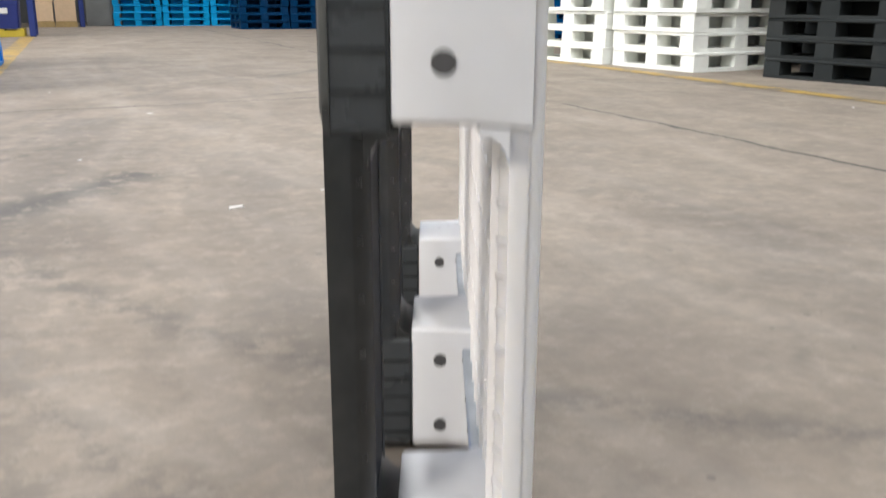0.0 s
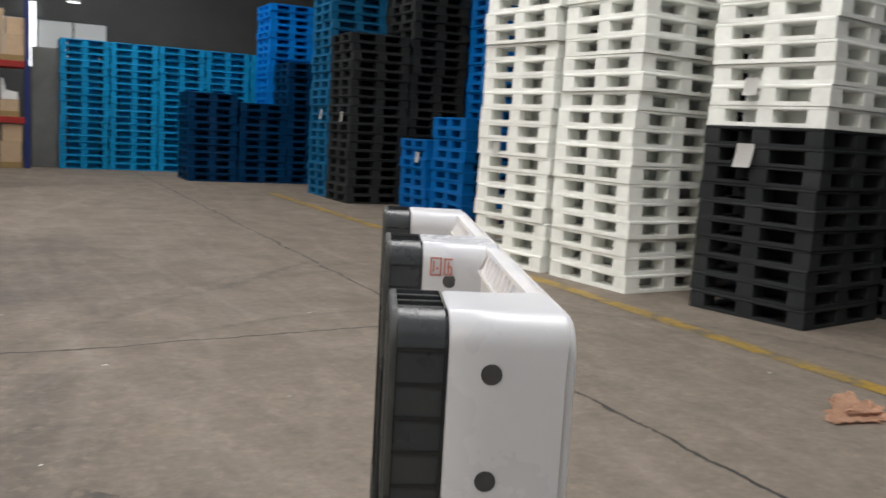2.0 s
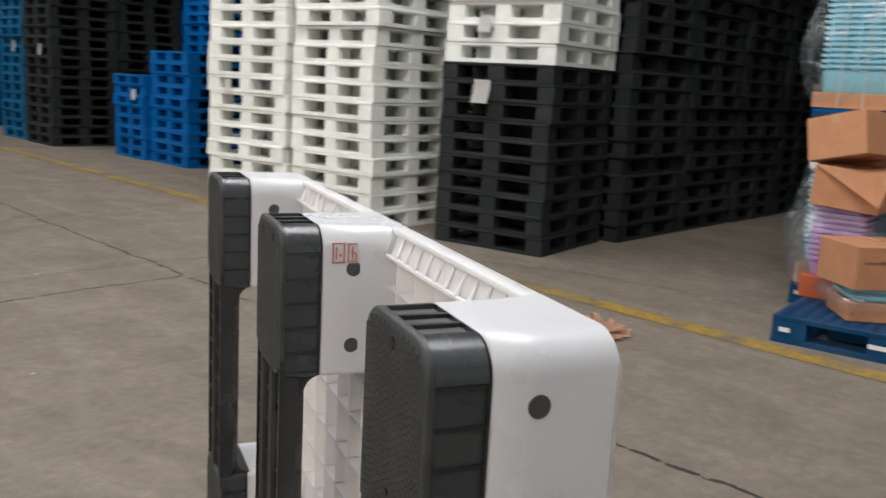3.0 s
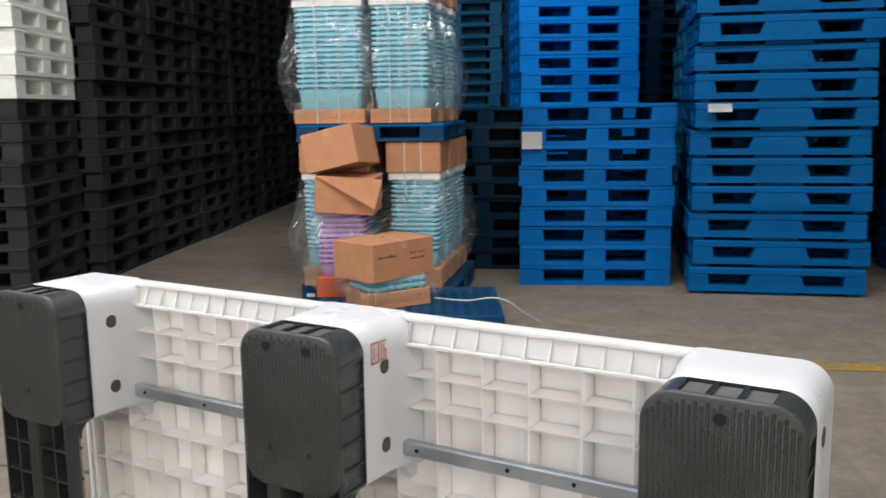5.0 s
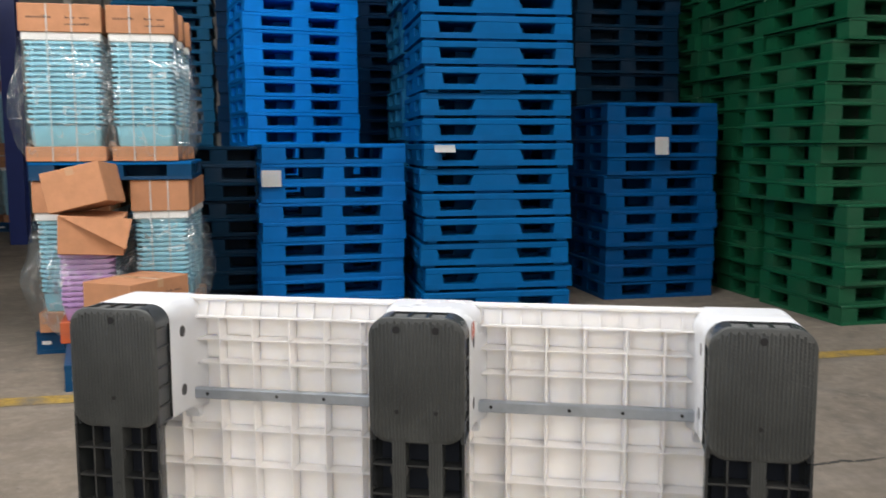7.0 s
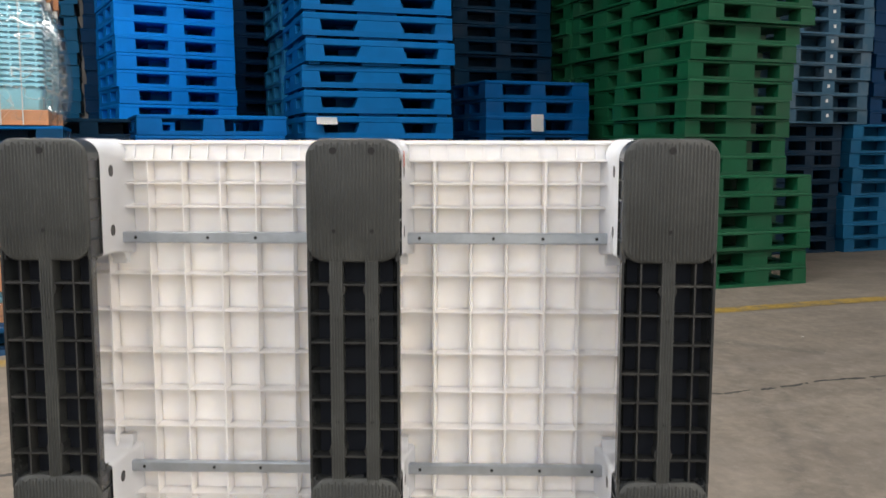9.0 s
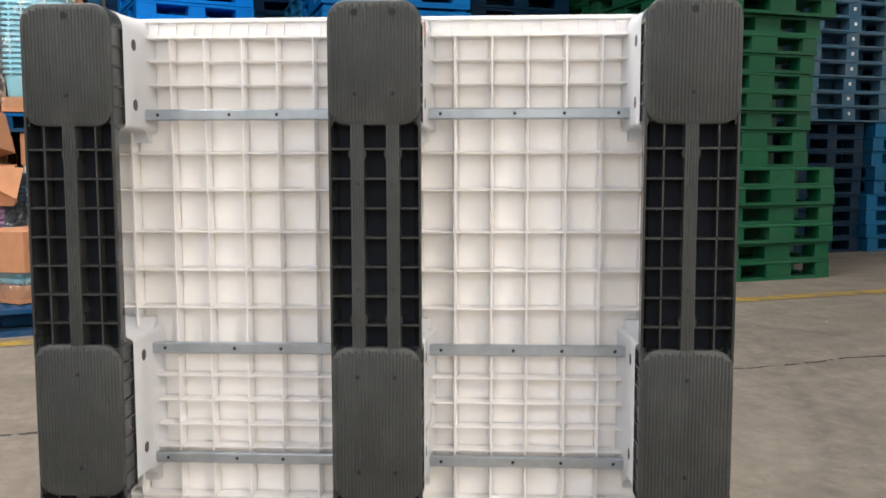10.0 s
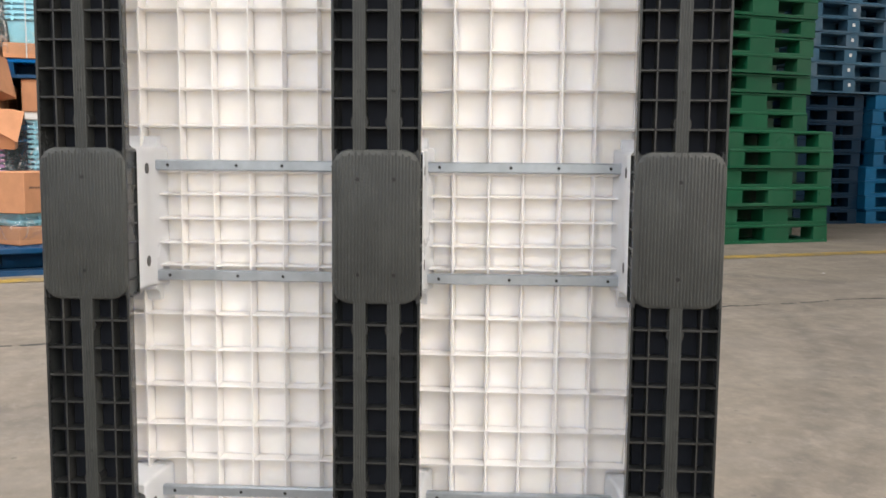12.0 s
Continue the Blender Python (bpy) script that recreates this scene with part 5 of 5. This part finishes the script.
for z, wide, rows_ in ((0.0, 0.44, ((-4.97, 0.42, 0.38), (-4.49, 0.46, 0.40))), (1.152, 0.40, ((-4.98, 0.30, 0.34), (-4.52, 0.26, 0.0))), (2.402, 0.46, ((-5.36, 0.50, 0.42), (-4.87, 0.54, 0.46), (-4.39, 0.46, 0.36)))):
    for u, low, high in rows_:
        small_pallet(W(u, 21.9, z), wide + 0.02, 0.8, wood, "small wooden pallet under cartons in a rack")
        carton_box(W(u, 21.88, z + 0.127), wide, 0.7, low, "pale brown cardboard carton in the far rack", "far rack cartons", marks=False, mat=carton_pale)
        if high:
            carton_box(W(u + 0.015, 21.9, z + 0.129 + low, 2), wide - 0.02, 0.68, high, "pale brown cardboard carton on another carton", "far rack cartons", marks=False, mat=carton_pale)
        else:
            b = bmesh.new()
            loft(b, [[(-0.17, -0.36, 0.0), (0.19, -0.36, 0.0), (0.17, -0.30, 0.16), (-0.06, -0.22, 0.20), (-0.12, -0.20, 0.46), (-0.18, -0.20, 0.46)],
                     [(-0.17, -0.35, 0.0), (0.19, -0.35, 0.0), (0.17, -0.29, 0.17), (-0.06, -0.21, 0.21), (-0.12, -0.19, 0.47), (-0.18, -0.19, 0.47)]])
            thing("foam_board", b, paper, W(u, 21.88, z + 0.129 + low), "torn white foam board leaning on a carton in the rack", "foam board")

# grey sliding panel beside the cyan stacks, and the bright clerestory strip behind
bm = bmesh.new()
box(bm, -4.05, -3.42, 22.3, 22.36, 0, 2.8, 0.01)
for k in range(4):
    box(bm, -4.05, -3.42, 22.29, 22.302, 0.7 * k + 0.1, 0.7 * k + 0.13)
thing("sliding_panel", bm, panel_grey, W(0, 0), "grey sheet-metal sliding panel standing by the rack", "panel")

glow = bpy.data.materials.new("daylit_panel")
glow.use_nodes = True
glow.node_tree.nodes["Principled BSDF"].inputs["Base Color"].default_value = (0.6, 0.62, 0.62, 1)
glow.node_tree.nodes["Principled BSDF"].inputs["Emission Color"].default_value = (0.9, 0.97, 1.0, 1)
glow.node_tree.nodes["Principled BSDF"].inputs["Emission Strength"].default_value = 0.2
glow_strong = bpy.data.materials.new("open_daylight")
glow_strong.use_nodes = True
glow_strong.node_tree.nodes["Principled BSDF"].inputs["Emission Color"].default_value = (0.95, 0.98, 1.0, 1)
glow_strong.node_tree.nodes["Principled BSDF"].inputs["Emission Strength"].default_value = 3.0
window_far = root("window_1", W(0, 25.9), "translucent daylit window strip high in the end wall", "window")
window_far["kind"] = "structure"
for k in range(4):
    b = bmesh.new()
    box(b, -5.6 + 0.9 * k, -4.75 + 0.9 * k, 0.0, 0.05, 2.7, 3.75)
    part("pane", b, glow, window_far)
b = bmesh.new()
for u0, u1, z0, z1 in ((-5.7, -2.0, 3.75, 3.83), (-5.7, -2.0, 2.62, 2.7), (-2.08, -2.0, 2.7, 3.75), (-5.7, -5.62, 2.7, 3.75)):
    box(b, u0, u1, -0.03, 0.06, z0, z1)
part("window_frame", b, wall_metal, window_far)
b = bmesh.new()
box(b, -4.08, -3.86, -0.06, 0.0, 2.5, 4.2)
part("open_slot", b, glow_strong, window_far, "bright open gap to the daylight")
for lamp_u, lamp_v, lamp_z in ((-5.9, 23.0, 4.05), (-4.4, 23.0, 4.0), (-3.1, 23.0, 3.98)):
    lamp = root("bay_lamp", W(lamp_u, lamp_v, lamp_z), "small lit high-bay lamp hanging under the roof", "lamp", "bay lamps")
    b = bmesh.new()
    loft(b, [[(r * math.cos(k * math.pi / 8), r * math.sin(k * math.pi / 8), z) for k in range(16)] for r, z in ((0.17, 0.0), (0.16, 0.05), (0.06, 0.16), (0.05, 0.26))])
    part("shade", b, roof_metal, lamp)
    b = bmesh.new()
    disc(b, (0, 0, -0.012), "z", 0.15, 0.01)
    part("bulb", b, glow_strong, lamp)
    b = bmesh.new()
    disc(b, (0, 0, 0.26), "z", 0.006, 7.4 - lamp_z - 0.26, 8)
    part("cord", b, screw_steel, lamp)

# steel column, pipe and goods far behind the wrapped baskets
bm = bmesh.new()
for a0, a1, c0, c1 in ((8.75, 8.78, 3.64, 3.88), (9.0, 9.03, 3.64, 3.88), (8.78, 9.0, 3.75, 3.77)):
    box(bm, a0, a1, c0, c1, 0.0, 7.4)
thing("steel_column", bm, rack_blue, W(0, 0), "dark navy steel column standing behind the goods", "column")
bm = bmesh.new()
disc(bm, (11.0, 3.33, 0.0), "z", 0.075, 7.3, 16)
thing("drain_pipe", bm, paper, W(0, 0), "white round drain pipe running up to the roof", "pipe")
bm = bmesh.new()
box(bm, 10.9, 11.1, 2.78, 3.0, 0.0, 7.4, 0.01)
thing("steel_column", bm, panel_grey, W(0, 0), "grey steel column standing behind the goods", "column")
slotted_pallet(W(11.5, 4.55, 0), 1.1, 1.1, 0.16, "navy-blue plastic pallet under distant wrapped goods")
for k, v in enumerate((4.3, 4.8)):
    bundle(W(11.2, v, 0.16), 0.46, 0.46, (0.12, 0.75, 0.24), "blue", BASKET + " on a pallet", "far wrapped baskets", seed=31 + k)
    bundle(W(11.2, v, 1.29), 0.46, 0.46, (0.20, 0.80, 0.24), "blue", BASKET + " on a pile", "far wrapped baskets", seed=41 + k)
